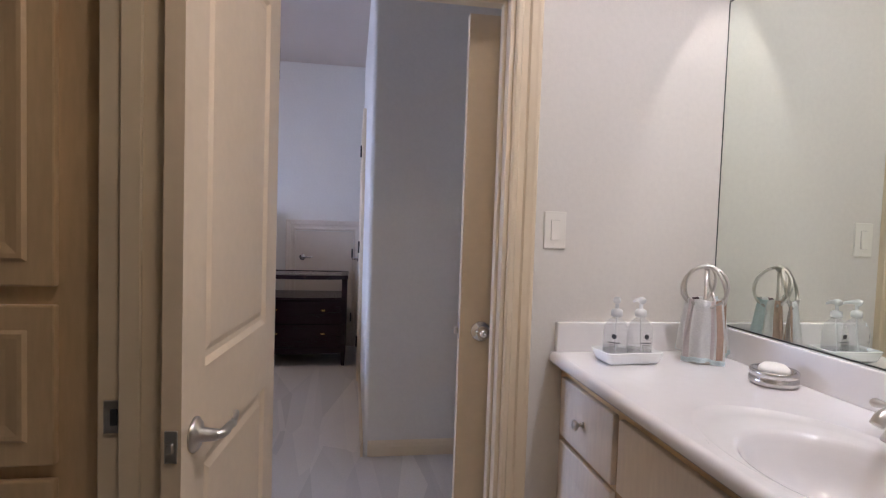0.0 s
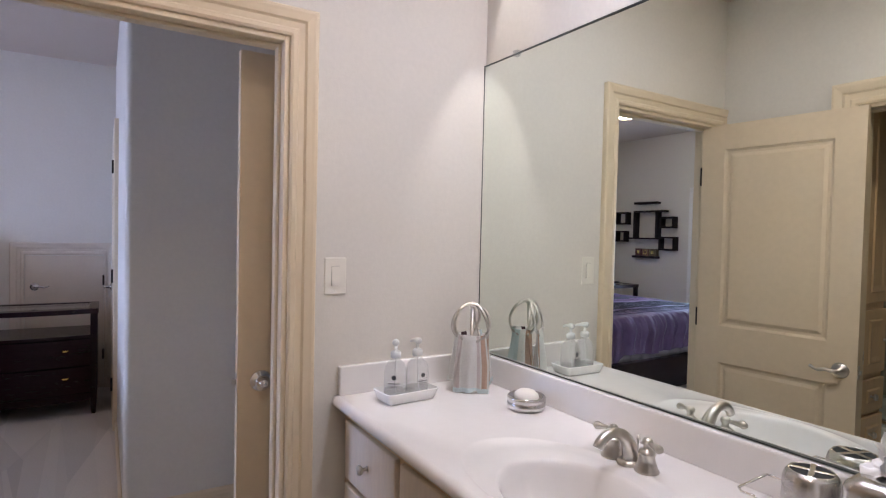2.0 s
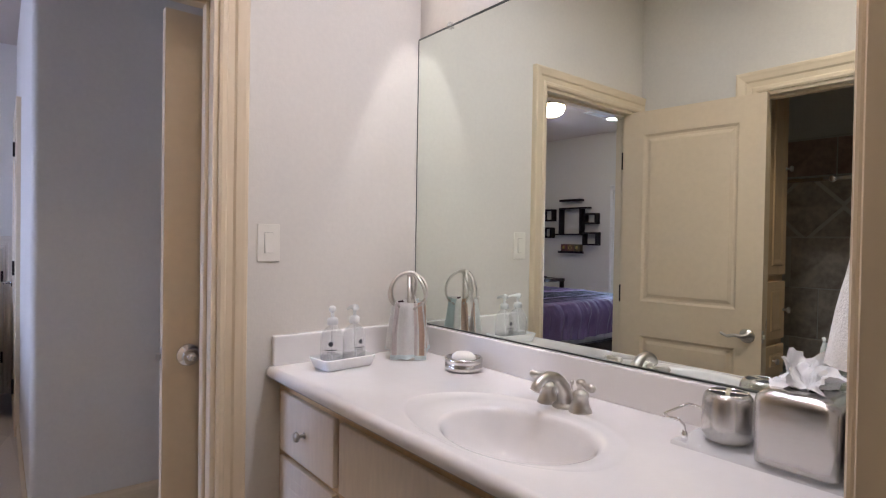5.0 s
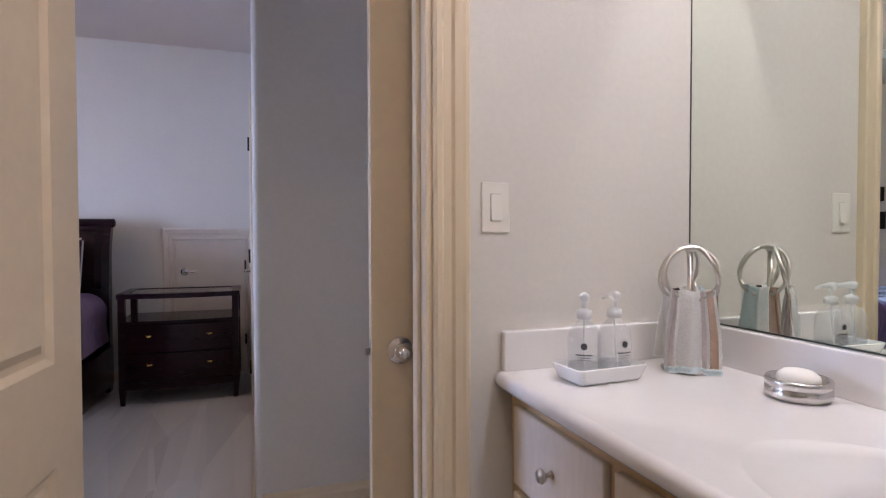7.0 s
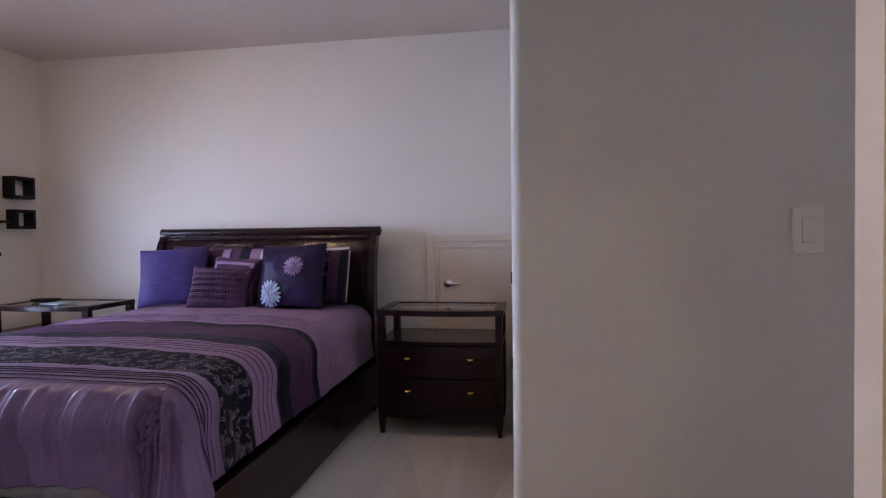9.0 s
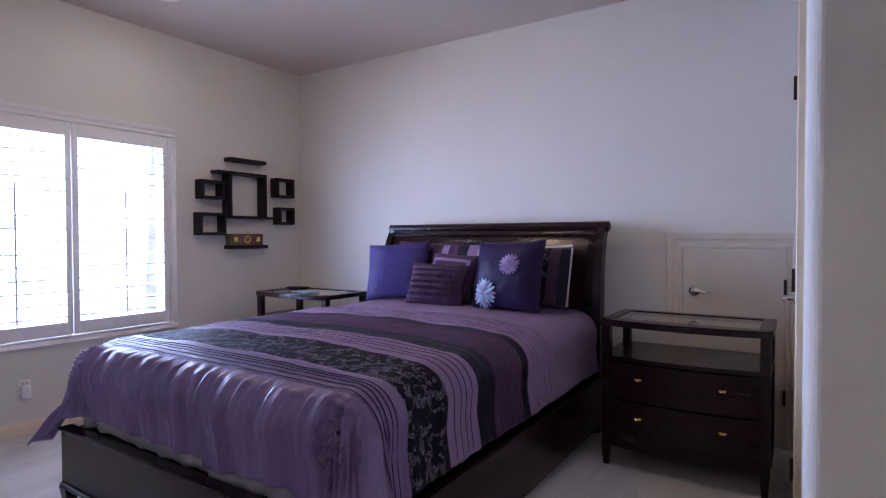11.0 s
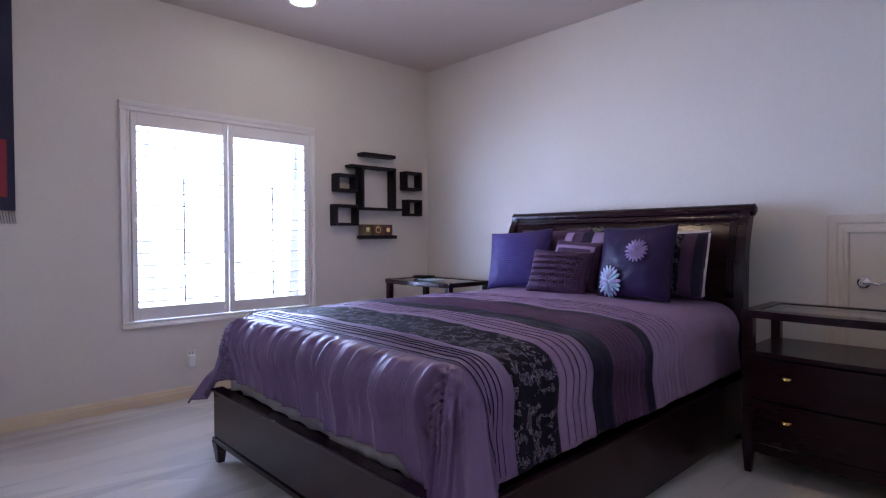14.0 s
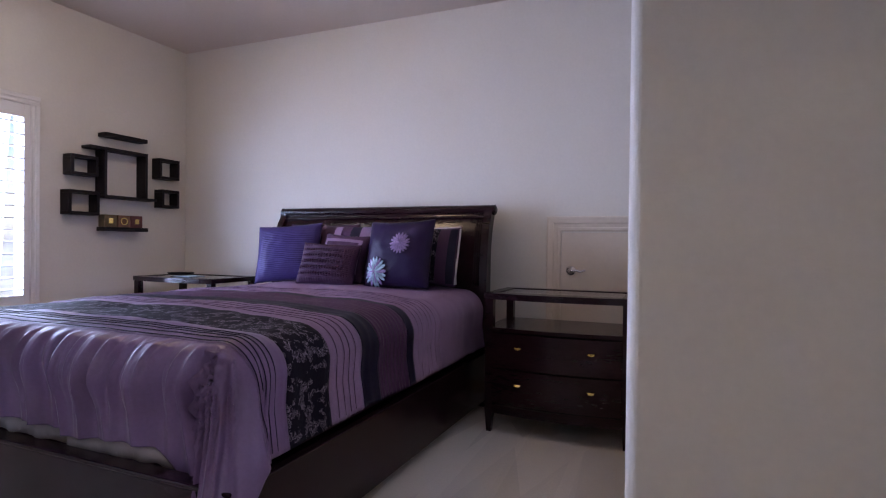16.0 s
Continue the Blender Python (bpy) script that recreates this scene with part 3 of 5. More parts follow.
def countertop():
    """White one-piece top with an oval basin, a raised rim line and a rounded front edge."""
    n = 120
    x0, x1, y0, y1 = 2.812, XM - 0.002, 0.002, YD - 0.002
    ring = []
    corners = sorted(math.atan2(y - SY, x - SX) % (2 * math.pi) for x in (x0, x1) for y in (y0, y1))
    angles = sorted([2 * math.pi * k / n for k in range(n)] + corners)
    def oval(a, ax, ay, z):
        return (SX + ax * math.cos(a), SY + ay * math.sin(a), z)
    def edge(a):
        c, s = math.cos(a), math.sin(a)
        k = min([v for v in ((x1 - SX) / c if c > 1e-9 else 9, (x0 - SX) / c if c < -1e-9 else 9, (y1 - SY) / s if s > 1e-9 else 9, (y0 - SY) / s if s < -1e-9 else 9)])
        return (SX + k * c, SY + k * s)
    loops = []
    for f, z in ((0.10, CT - 0.135), (0.35, CT - 0.132), (0.6, CT - 0.118), (0.78, CT - 0.092), (0.88, CT - 0.062), (0.94, CT - 0.036), (0.98, CT - 0.018), (1.01, CT - 0.008), (1.04, CT - 0.0025), (1.08, CT)):
        loops.append([oval(a, 0.143 * f, 0.180 * f, z) for a in angles])
    for ax, fx, ay, z in ((0.185, 0.158, 0.245, CT), (0.206, 0.162, 0.282, CT + 0.0004), (0.213, 0.1645, 0.290, CT + 0.0014), (0.220, 0.167, 0.298, CT)):
        loops.append([(SX + (ax if math.cos(a) > 0 else fx) * math.cos(a), SY + 0.045 * min(1.0, (ay - 0.19) / 0.09) + ay * math.sin(a), z) for a in angles])
    e = [edge(a) for a in angles]
    for f in (0.93, 0.985):
        loops.append([(SX + (x - SX) * f, SY + (y - SY) * f, CT) for x, y in e])
    loops.append([(x, y, CT) for x, y in e])
    def front(x, dx):
        return x + dx if abs(x - x0) < 1e-6 else x
    for dx, z in ((-0.010, CT - 0.003), (-0.016, CT - 0.010), (-0.018, CT - 0.019), (-0.016, CT - 0.030), (-0.008, CT - 0.038), (0.0, CT - 0.040)):
        loops.append([(front(x, dx), y, z) for x, y in e])
    b = loft(loops, None, True, False)
    b.verts.ensure_lookup_table()
    b.faces.new([b.verts[i] for i in range(len(angles))])
    return b


top = thing("countertop", "white cultured-marble vanity top with integral oval basin", "countertop")
ct = part("slab_and_basin", countertop(), M_COUNTER, top, smooth=True)
part("backsplash", box(XM - 0.022, XM - 0.0005, 0.002, YD - 0.022, CT - 0.002, 0.981, 0.005, 3), M_COUNTER, top)
part("side_splash", box(2.812, XM - 0.0225, YD - 0.022, YD - 0.0005, CT - 0.002, 0.981, 0.005, 3), M_COUNTER, top)
part("drain", lathe([(0, 0), (0.022, 0), (0.024, 0.002), (0.018, 0.004), (0.016, 0.001), (0, 0.001)], 28, (SX, SY, CT - 0.1345)), M_CHROME, top, "chrome drain", smooth=True)

vanity = thing("vanity_cabinet", "cream painted vanity cabinet with drawers and nickel knobs", "cabinet")
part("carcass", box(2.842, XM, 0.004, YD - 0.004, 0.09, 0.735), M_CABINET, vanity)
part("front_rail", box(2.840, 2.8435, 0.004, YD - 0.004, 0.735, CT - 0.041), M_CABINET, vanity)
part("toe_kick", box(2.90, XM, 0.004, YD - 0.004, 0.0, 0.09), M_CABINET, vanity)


def front_panel(name, y0, y1, z0, z1, raised):
    xf = 2.842
    p = part(name, box(xf - 0.018, xf, y0, y1, z0, z1, 0.004), M_DRAWER, vanity)
    if raised:
        loops = []
        for i, d in ((0.045, 0.0), (0.050, -0.006), (0.058, -0.006), (0.080, 0.001)):
            loops.append([(xf - 0.0185 - d, y0 + i, z0 + i), (xf - 0.0185 - d, y1 - i, z0 + i), (xf - 0.0185 - d, y1 - i, z1 - i), (xf - 0.0185 - d, y0 + i, z1 - i)])
        part("raised_field", loft(loops, None, True, True), M_DRAWER, p)
    return p


def cabinet_knob(parent, x, y, z, m=None):
    rot = pose(0, 0, 0, 0, -90, 0) if m is None else m
    return part("knob", lathe([(0, 0), (0.009, 0), (0.006, 0.004), (0.005, 0.014), (0.013, 0.019), (0.016, 0.024), (0.013, 0.030), (0, 0.032)], 24, (x, y, z), None, rot), M_NICKEL, parent, "small round nickel knob", smooth=True)


for z0, z1 in ((0.628, 0.812), (0.375, 0.610), (0.115, 0.357)):
    f = front_panel("drawer_front", 1.150, 1.505, z0, z1, z0 < 0.6)
    cabinet_knob(f, 2.824, 1.328, (z0 + z1) / 2)
front_panel("false_front", 0.255, 1.120, 0.628, 0.812, False)
for y0, y1, ky in ((0.255, 0.682, 0.64), (0.693, 1.120, 0.735)):
    f = front_panel("cabinet_door", y0, y1, 0.115, 0.610, True)
    cabinet_knob(f, 2.824, ky, 0.54)
f = front_panel("cabinet_door", 0.02, 0.225, 0.115, 0.812, True)

mirror = thing("wall_mirror_glass", "large frameless vanity mirror with a dark bottom channel", "mirror")
# the pane leans a few millimetres off the wall towards its north end
MS = XM + 0.0054
part("mirror_pane", loft([[(MS, 0.006, z), (XM, YD - 0.004, z), (XM + 0.006, YD - 0.004, z), (MS + 0.002, 0.006, z)] for z in (0.9855, 2.050)]), M_MIRROR, mirror)
part("mirror_channel", box(XM - 0.002, XM + 0.007, 0.006, YD - 0.004, 0.9815, 0.985, 0.0005, 1), M_MIRROR_EDGE, mirror)
part("mirror_edge", box(XM - 0.001, XM + 0.006, YD - 0.0038, YD - 0.0005, 0.982, 2.050), M_MIRROR_EDGE, mirror)
part("mirror_edge", box(XM - 0.004, XM + 0.006, 0.006, YD - 0.004, 2.0503, 2.0525), M_MIRROR_EDGE, mirror)
for y in (1.36, 0.5):
    part("mirror_clip", box(XM - 0.009, XM + 0.006, y - 0.01, y + 0.01, 2.042, 2.062, 0.002), M_ACRYLIC, mirror, "clear plastic clip")


def faucet():
    """Wide-set faucet: a swept spout between two bell bases with short levers."""
    root = thing("faucet", "brushed nickel two-handle basin faucet", "faucet", pose(3.222, 0.708, CT + 0.001) @ Matrix.Scale(0.96, 4))
    part("spout_flange", lathe([(0, 0), (0.029, 0), (0.030, 0.003), (0.027, 0.008), (0.023, 0.011), (0, 0.011)], 32), M_NICKEL, root, smooth=True)
    for s in (-1, 1):
        h = part("handle_base", lathe([(0.0, 0.0), (0.029, 0.0), (0.0295, 0.003), (0.026, 0.010), (0.0215, 0.022), (0.0185, 0.036), (0.0205, 0.041), (0.0205, 0.045), (0.017, 0.050), (0.010, 0.054), (0.0085, 0.062), (0.012, 0.068), (0.0125, 0.074), (0.009, 0.080), (0, 0.082)], 28, (0, s * 0.052, 0.0)), M_NICKEL, root, smooth=True)
        part("handle_lever", tube(smooth_curve([(0, s * 0.052, 0.071), (-0.006, s * 0.068, 0.070), (-0.012, s * 0.088, 0.069), (-0.015, s * 0.104, 0.068)], 4), [0.0055, 0.0055, 0.005, 0.005, 0.0055, 0.006, 0.007, 0.0085, 0.010, 0.0108, 0.0105, 0.0085, 0.004], 12), M_NICKEL, h, smooth=True)
    pts = smooth_curve([(0.008, 0, 0.004), (0.004, 0, 0.030), (-0.010, 0, 0.058), (-0.036, 0, 0.080), (-0.070, 0, 0.086), (-0.100, 0, 0.074), (-0.112, 0, 0.058)], 6)
    rr = [0.0235 - 0.011 * min(1, k / (len(pts) * 0.55)) for k in range(len(pts))]
    part("spout", tube(pts, rr, 20), M_NICKEL, root, "curved nickel spout", smooth=True)
    part("lift_rod", tube([(0.032, 0, 0.0), (0.032, 0, 0.052), (0.032, 0, 0.056), (0.032, 0, 0.064)], [0.0028, 0.0028, 0.0055, 0.0045], 10), M_NICKEL, root, smooth=True)
    return root


faucet()


STAND = (3.246, 1.408)


def ring_stand():
    """Round weighted base, post and hub, with rings that hang hand towels."""
    root = thing("towel_ring_stand", "nickel countertop towel stand with three rings", "towel stand", pose(*STAND, CT + 0.001))
    part("base", lathe([(0, 0), (0.062, 0), (0.064, 0.005), (0.058, 0.010), (0.012, 0.014), (0.006, 0.022), (0, 0.022)], 40), M_NICKEL, root, smooth=True)
    part("post", tube([(0, 0, 0.015), (0, 0, 0.291)], 0.0068, 14), M_NICKEL, root, smooth=True)
    part("finial", lathe([(0, 0.303), (0.007, 0.301), (0.012, 0.295), (0.012, 0.287), (0.007, 0.281), (0, 0.281)], 20), M_NICKEL, root, smooth=True)
    for a in (235, 345, 95):
        d = Vector((math.cos(radians(a)), math.sin(radians(a)), 0))
        nrm = Vector((-d.y, d.x, 0))
        top = d * 0.012 + Vector((0, 0, 0.294))
        loop = []
        for k in range(49):
            q = 2 * math.pi * k / 48
            drop = 0.062 * (1 - math.cos(q))
            loop.append(top + nrm * (0.060 * math.sin(q)) + Vector((0, 0, -drop)) + d * (0.030 * math.sin(min(1.0, drop / 0.124) * math.pi / 2)))
        part("ring", tube(loop, 0.0052, 10, None, False), M_NICKEL, root, smooth=True)
    return root


ring_stand()


def hand_towel(name, a, bands, width, length, label, back=0.9):
    """A striped terry towel pulled through the ring at bearing a: gathered at the ring, spread and folded below it."""
    d = Vector((math.cos(radians(a)), math.sin(radians(a)), 0))
    m = pose(STAND[0] + d.x * 0.042, STAND[1] + d.y * 0.042, CT + 0.190, 0, 0, a - 90)
    root = thing(name, label, "towel", m)
    total = sum(w for w, _ in bands)

    def at(u, s):
        """u from -1 to 1 across, s from 0 at the back hem over the ring to 1 at the front hem."""
        front = s > 0.5
        t = abs(s - 0.5) * 2
        run = length * (1.0 if front else back)
        z = 0.010 * max(0.0, 1 - (t / 0.06) ** 2) - run * max(0.0, t - 0.03)
        fall = min(1.0, max(0.0, -z) / 0.10)
        half = width / 2 * (0.80 + 0.20 * fall)
        pleat = 0.0065 * math.sin(5.2 * u + 0.6) + 0.0035 * math.sin(10.5 * u + 2.0 + 9 * z)
        y = (0.008 + 0.012 * t * 1.2 + pleat * (0.5 + 0.8 * fall)) * (1 if front else -0.75)
        y *= min(1.0, t / 0.05)
        sag = 0.010 * (1 - abs(u)) * math.exp(-max(0.0, -z) / 0.03)
        return Vector((u * half, y - 0.010 * u * u * (1 if front else -1), z - sag + 0.003 * math.sin(4 * u + 1)))

    x = -1.0
    for wd, mt in bands:
        w = 2.0 * wd / total
        b = loft([[at(x + w * q / 8, k / 60) for q in range(9)] for k in range(61)], None, False)
        bmesh.ops.solidify(b, geom=b.faces[:], thickness=0.0045)
        part("towel_stripe", b, mt, root, smooth=True)
        x += w
    hem = loft([[at(-1 + q / 12, s) + Vector((0, 0.003, 0)) for q in range(25)] for s in (0.965, 0.985, 1.005)], None, False)
    bmesh.ops.solidify(hem, geom=hem.faces[:], thickness=0.0035)
    part("hem_band", hem, M_TOWEL_BLUE, root, "pale blue hem", smooth=True)
    return root


stripes = [(0.14, M_TOWEL), (0.36, M_TOWEL_TAN), (0.12, M_TOWEL), (0.22, M_TOWEL_GREY), (1.2, M_TOWEL), (0.35, M_TOWEL_GREY), (0.10, M_TOWEL)]
hand_towel("hand_towel", 235, stripes, 0.122, 0.190, "white hand towel with tan and grey stripes on the ring stand")
hand_towel("hand_towel", 345, [(1, M_TOWEL_BLUE), (0.6, M_TOWEL), (0.5, M_TOWEL_TAN)], 0.10, 0.170, "pale blue striped hand towel on the ring stand")
hand_towel("hand_towel", 95, [(0.6, M_TOWEL), (0.5, M_TOWEL_DARK), (0.8, M_TOWEL)], 0.10, 0.170, "white hand towel with a dark brown stripe")


def bottle(name, m, label):
    root = thing(name, label, "soap bottle", m, "toiletry bottles")
    part("bottle_body", lathe([(0, 0), (0.029, 0), (0.033, 0.004), (0.034, 0.010), (0.034, 0.070), (0.032, 0.086), (0.026, 0.098), (0.016, 0.107), (0.012, 0.111), (0.012, 0.118), (0.0105, 0.118), (0.0105, 0.110), (0.024, 0.096), (0.030, 0.084), (0.032, 0.069), (0.032, 0.010), (0.029, 0.006), (0, 0.005)], 36), M_BOTTLE, root, smooth=True)
    part("liquid", lathe([(0, 0.0055), (0.0285, 0.0065), (0.0312, 0.011), (0.0312, 0.024), (0, 0.024)], 28), M_ACRYLIC, root, smooth=True)
    pump = part("pump_collar", lathe([(0, 0.114), (0.0150, 0.114), (0.0150, 0.128), (0.0125, 0.132), (0.006, 0.134), (0.0048, 0.136), (0.0048, 0.152), (0, 0.152)], 24), M_PUMP, root, "translucent white plastic pump", smooth=True)
    part("nozzle", tube(smooth_curve([(0.012, 0, 0.155), (0.004, 0, 0.157), (-0.012, 0, 0.157), (-0.030, 0, 0.153), (-0.038, 0, 0.148)], 3), [0.007, 0.009, 0.010, 0.010, 0.0095, 0.008, 0.0065, 0.0055, 0.005, 0.0045, 0.004, 0.0035, 0.003], 14), M_PUMP, pump, smooth=True)
    part("dip_tube", tube([(0, 0, 0.116), (0.004, 0, 0.06), (0.012, 0, 0.008)], 0.0022, 6), M_PUMP, root)
    # printed roundel and unreadable lines
    b = bmesh.new()
    def patch(a0, a1, z0, z1):
        loft([[(0.0344 * math.cos(a), 0.0344 * math.sin(a), z) for a in [a0 + (a1 - a0) * q / 6 for q in range(7)]] for z in (z0, z1)], b, False)
    for k in range(9):
        c = -1 + 2 * (k + 0.5) / 9
        w = 0.19 * math.sqrt(1 - c * c)
        patch(-w, w, 0.0635 + 0.0065 * (c - 0.111), 0.0635 + 0.0065 * (c + 0.111))
    patch(-0.48, 0.48, 0.0455, 0.0478)
    patch(-0.34, 0.34, 0.0405, 0.0415)
    patch(-0.28, 0.28, 0.0365, 0.0374)
    part("label_print", b, M_INK, root, "small dark roundel and print")
    return root


tray = thing("soap_tray", "white ceramic tray under the pump bottles", "tray", pose(2.990, 1.405, CT + 0.001, 0, 0, 4))
def rounded(w, d, r, z, n=6):
    return [(sx * (w / 2 - r) + r * math.cos(a), sy * (d / 2 - r) + r * math.sin(a), z) for sx, sy, a0 in ((1, 1, 0), (-1, 1, 90), (-1, -1, 180), (1, -1, 270)) for a in [radians(a0 + 90 * k / n) for k in range(n + 1)]]
part("dish", loft([rounded(0.160, 0.086, 0.012, 0), rounded(0.168, 0.094, 0.014, 0.004), rounded(0.190, 0.112, 0.016, 0.034), rounded(0.184, 0.106, 0.014, 0.036), rounded(0.166, 0.090, 0.012, 0.009)]), M_CERAMIC, tray)
bottle("pump_bottle", pose(2.952, 1.407, CT + 0.0105, 0, 0, 236) @ Matrix.Scale(1.12, 4), "clear pump bottle of hand soap in the tray")
bottle("pump_bottle", pose(3.030, 1.406, CT + 0.0105, 0, 0, 272) @ Matrix.Scale(1.12, 4), "clear pump bottle of lotion in the tray")

dish = thing("soap_dish", "round steel soap dish with a cream soap bar", "soap dish", pose(3.278, 1.150, CT + 0.001) @ Matrix.Scale(1.10, 4))
part("dish_ring", lathe([(0, 0), (0.050, 0), (0.054, 0.006), (0.054, 0.018), (0.050, 0.021), (0.054, 0.024), (0.054, 0.034), (0.051, 0.037), (0.046, 0.034), (0.044, 0.016), (0, 0.014)], 48), M_STEEL, dish, smooth=True)
soap = thing("soap_bar", "oval cream soap bar resting in the steel dish", "soap", pose(3.278, 1.150, CT + 0.0175, 0, 0, 70) @ Matrix.Diagonal((1.08, 1.08, 0.88, 1)))
sb = lathe([(0, 0), (0.022, 0.001), (0.036, 0.010), (0.041, 0.022), (0.039, 0.032), (0.028, 0.042), (0.012, 0.046), (0, 0.0465)], 40)
bmesh.ops.scale(sb, vec=(0.98, 0.85, 1), verts=sb.verts)
part("bar", sb, M_SOAP, soap, smooth=True)

# tray with steel accessories
acr = thing("acrylic_tray", "clear acrylic vanity tray with wire handles", "tray", pose(3.272, 0.212, CT + 0.001))
part("tray_base", box(-0.075, 0.076, -0.205, 0.205, 0.0, 0.009, 0.002), M_ACRYLIC, acr)
hp = [(-0.060, 0.182, 0.008), (-0.060, 0.184, 0.040), (-0.060, 0.196, 0.050), (-0.058, 0.222, 0.047), (-0.050, 0.232, 0.050), (0.050, 0.232, 0.054), (0.058, 0.222, 0.051), (0.060, 0.196, 0.050), (0.060, 0.184, 0.040), (0.060, 0.182, 0.008)]
wh = part("wire_handle", tube(hp, 0.0028, 8), M_CHROME, acr, "bent chrome wire handle", smooth=True)
for sx in (-0.060, 0.060):
    part("foot_post", tube([(sx, 0.183, 0.008), (sx, 0.183, 0.022), (sx, 0.183, 0.030)], [0.006, 0.007, 0.004], 12), M_CHROME, wh, smooth=True)


def steel_cup(name, m, label, r=0.045, h=0.092, cross=True):
    root = thing(name, label, "bath accessory", m)
    part("cup_body", lathe([(0, 0), (r * 0.80, 0), (r * 0.86, 0.004), (r * 0.86, 0.007), (r, 0.014), (r * 1.02, h * 0.4), (r, h * 0.80), (r * 0.93, h * 0.92), (r * 0.80, h), (r * 0.76, h), (r * 0.76, h * 0.90), (0, h * 0.90)], 48), M_STEEL, root, smooth=True)
    # dark disc near the rim paints the shade inside the cup
    part("cup_opening_shade", lathe([(0, h * 0.985), (r * 0.755, h * 0.985), (r * 0.755, h * 0.97), (0, h * 0.97)], 40), M_SLOT_SHADE, root)
    if cross:
        b = box(-r * 0.76, r * 0.76, -0.005, 0.005, h * 0.985, h + 0.001, 0.001, 1)
        box(-0.005, 0.005, -r * 0.76, r * 0.76, h * 0.9851, h + 0.0012, 0.001, 1, b)
        part("divider", b, M_STEEL, root, "steel cross divider")
    return root


steel_cup("toothbrush_holder", pose(3.290, 0.345, CT + 0.010, 0, 0, 20), "round steel toothbrush holder with a crossed top", 0.048, 0.098)
steel_cup("cotton_canister", pose(3.285, 0.068, CT + 0.010), "round steel canister beside the tissue box", 0.058, 0.118, False)


def tissue_box():
    c = pose(3.279, 0.202, CT + 0.010, 0, 0, 0)
    root = thing("tissue_box", "square brushed steel tissue box cover", "tissue box", c)
    w = 0.136
    loops = [rounded(w - 0.004, w - 0.004, 0.018, 0), rounded(w, w, 0.02, 0.004), rounded(w, w, 0.02, 0.112)]
    for k in range(1, 7):
        a = math.pi / 2 * k / 6
        i = 0.024 * (1 - math.cos(a))
        loops.append(rounded(w - 2 * i, w - 2 * i, 0.02, 0.112 + 0.024 * math.sin(a)))
    loops.append(rounded(0.062, 0.048, 0.02, 0.137))
    loops.append(rounded(0.058, 0.044, 0.02, 0.130))
    part("cover", loft(loops), M_STEEL, root, smooth=True)
    # dark slab over the tissue slot paints the shade inside the box
    part("opening", loft([rounded(0.059, 0.045, 0.02, 0.1372), rounded(0.059, 0.045, 0.02, 0.1362)]), M_SLOT_SHADE, root)
    t = thing("tissue", "crumpled white tissue pulled from the box", "tissue", pose(3.279, 0.202, CT + 0.146))
    b = bmesh.new()
    # soft fans of one folded sheet, fanning out of the slot
    for turn, tilt, spread, length, ph in ((20, 28, 1.25, 0.066, 0.3), (-35, -38, 1.2, 0.064, 1.9), (100, 58, 1.1, 0.072, 3.1), (165, 66, 1.0, 0.064, 4.4), (60, 8, 0.9, 0.050, 5.2)):
        m = pose(0, 0, 0, tilt, 0, turn)
        loops = []
        for k in range(13):
            s = k / 12
            row = []
            for q in range(41):
                w = 2 * q / 40 - 1
                a = w * spread
                rad = length * s * (1 + 0.10 * math.sin(3 * w + ph) - 0.18 * w * w + 0.30 * s * noise.noise((w * 3.2, ph, 0.0)) + 0.12 * s * noise.noise((w * 9.0, ph, 4.0)))
                x = rad * math.sin(a) + 0.014 * w * (1 - s)
                ripple = (0.012 * math.sin(5.5 * w + ph) + 0.022 * noise.noise((w * 4.5, s * 2.5, ph)) + 0.009 * noise.noise((w * 11, s * 6, ph))) * s ** 1.1 - 0.022 * s * s * s
                row.append(m @ Vector((x, ripple, rad * math.cos(a) + 0.004 * s * math.sin(8 * w + ph))))
            loops.append([Vector((p.x, p.y, max(p.z, -0.004))) for p in row])
        loft(loops, b, False, False)
    part("sheet", b, M_TISSUE, t, smooth=True)


tissue_box()

# towel hung from a ring on the south wall
ringw = thing("towel_ring", "nickel towel ring on the wall beside the vanity", "towel ring", pose(3.20, 0.0, 1.47))
part("wall_rosette", lathe([(0, 0), (0.026, 0), (0.026, 0.006), (0.012, 0.012), (0.009, 0.056), (0, 0.056)], 28, (0, 0, 0), None, pose(0, 0, 0, -90, 0, 0)), M_NICKEL, ringw, smooth=True)
part("ring", tube([(0.070 * math.sin(2 * math.pi * k / 36), 0.052, -0.070 + 0.070 * math.cos(2 * math.pi * k / 36)) for k in range(37)], 0.0045, 8, None, False), M_NICKEL, ringw, smooth=True)


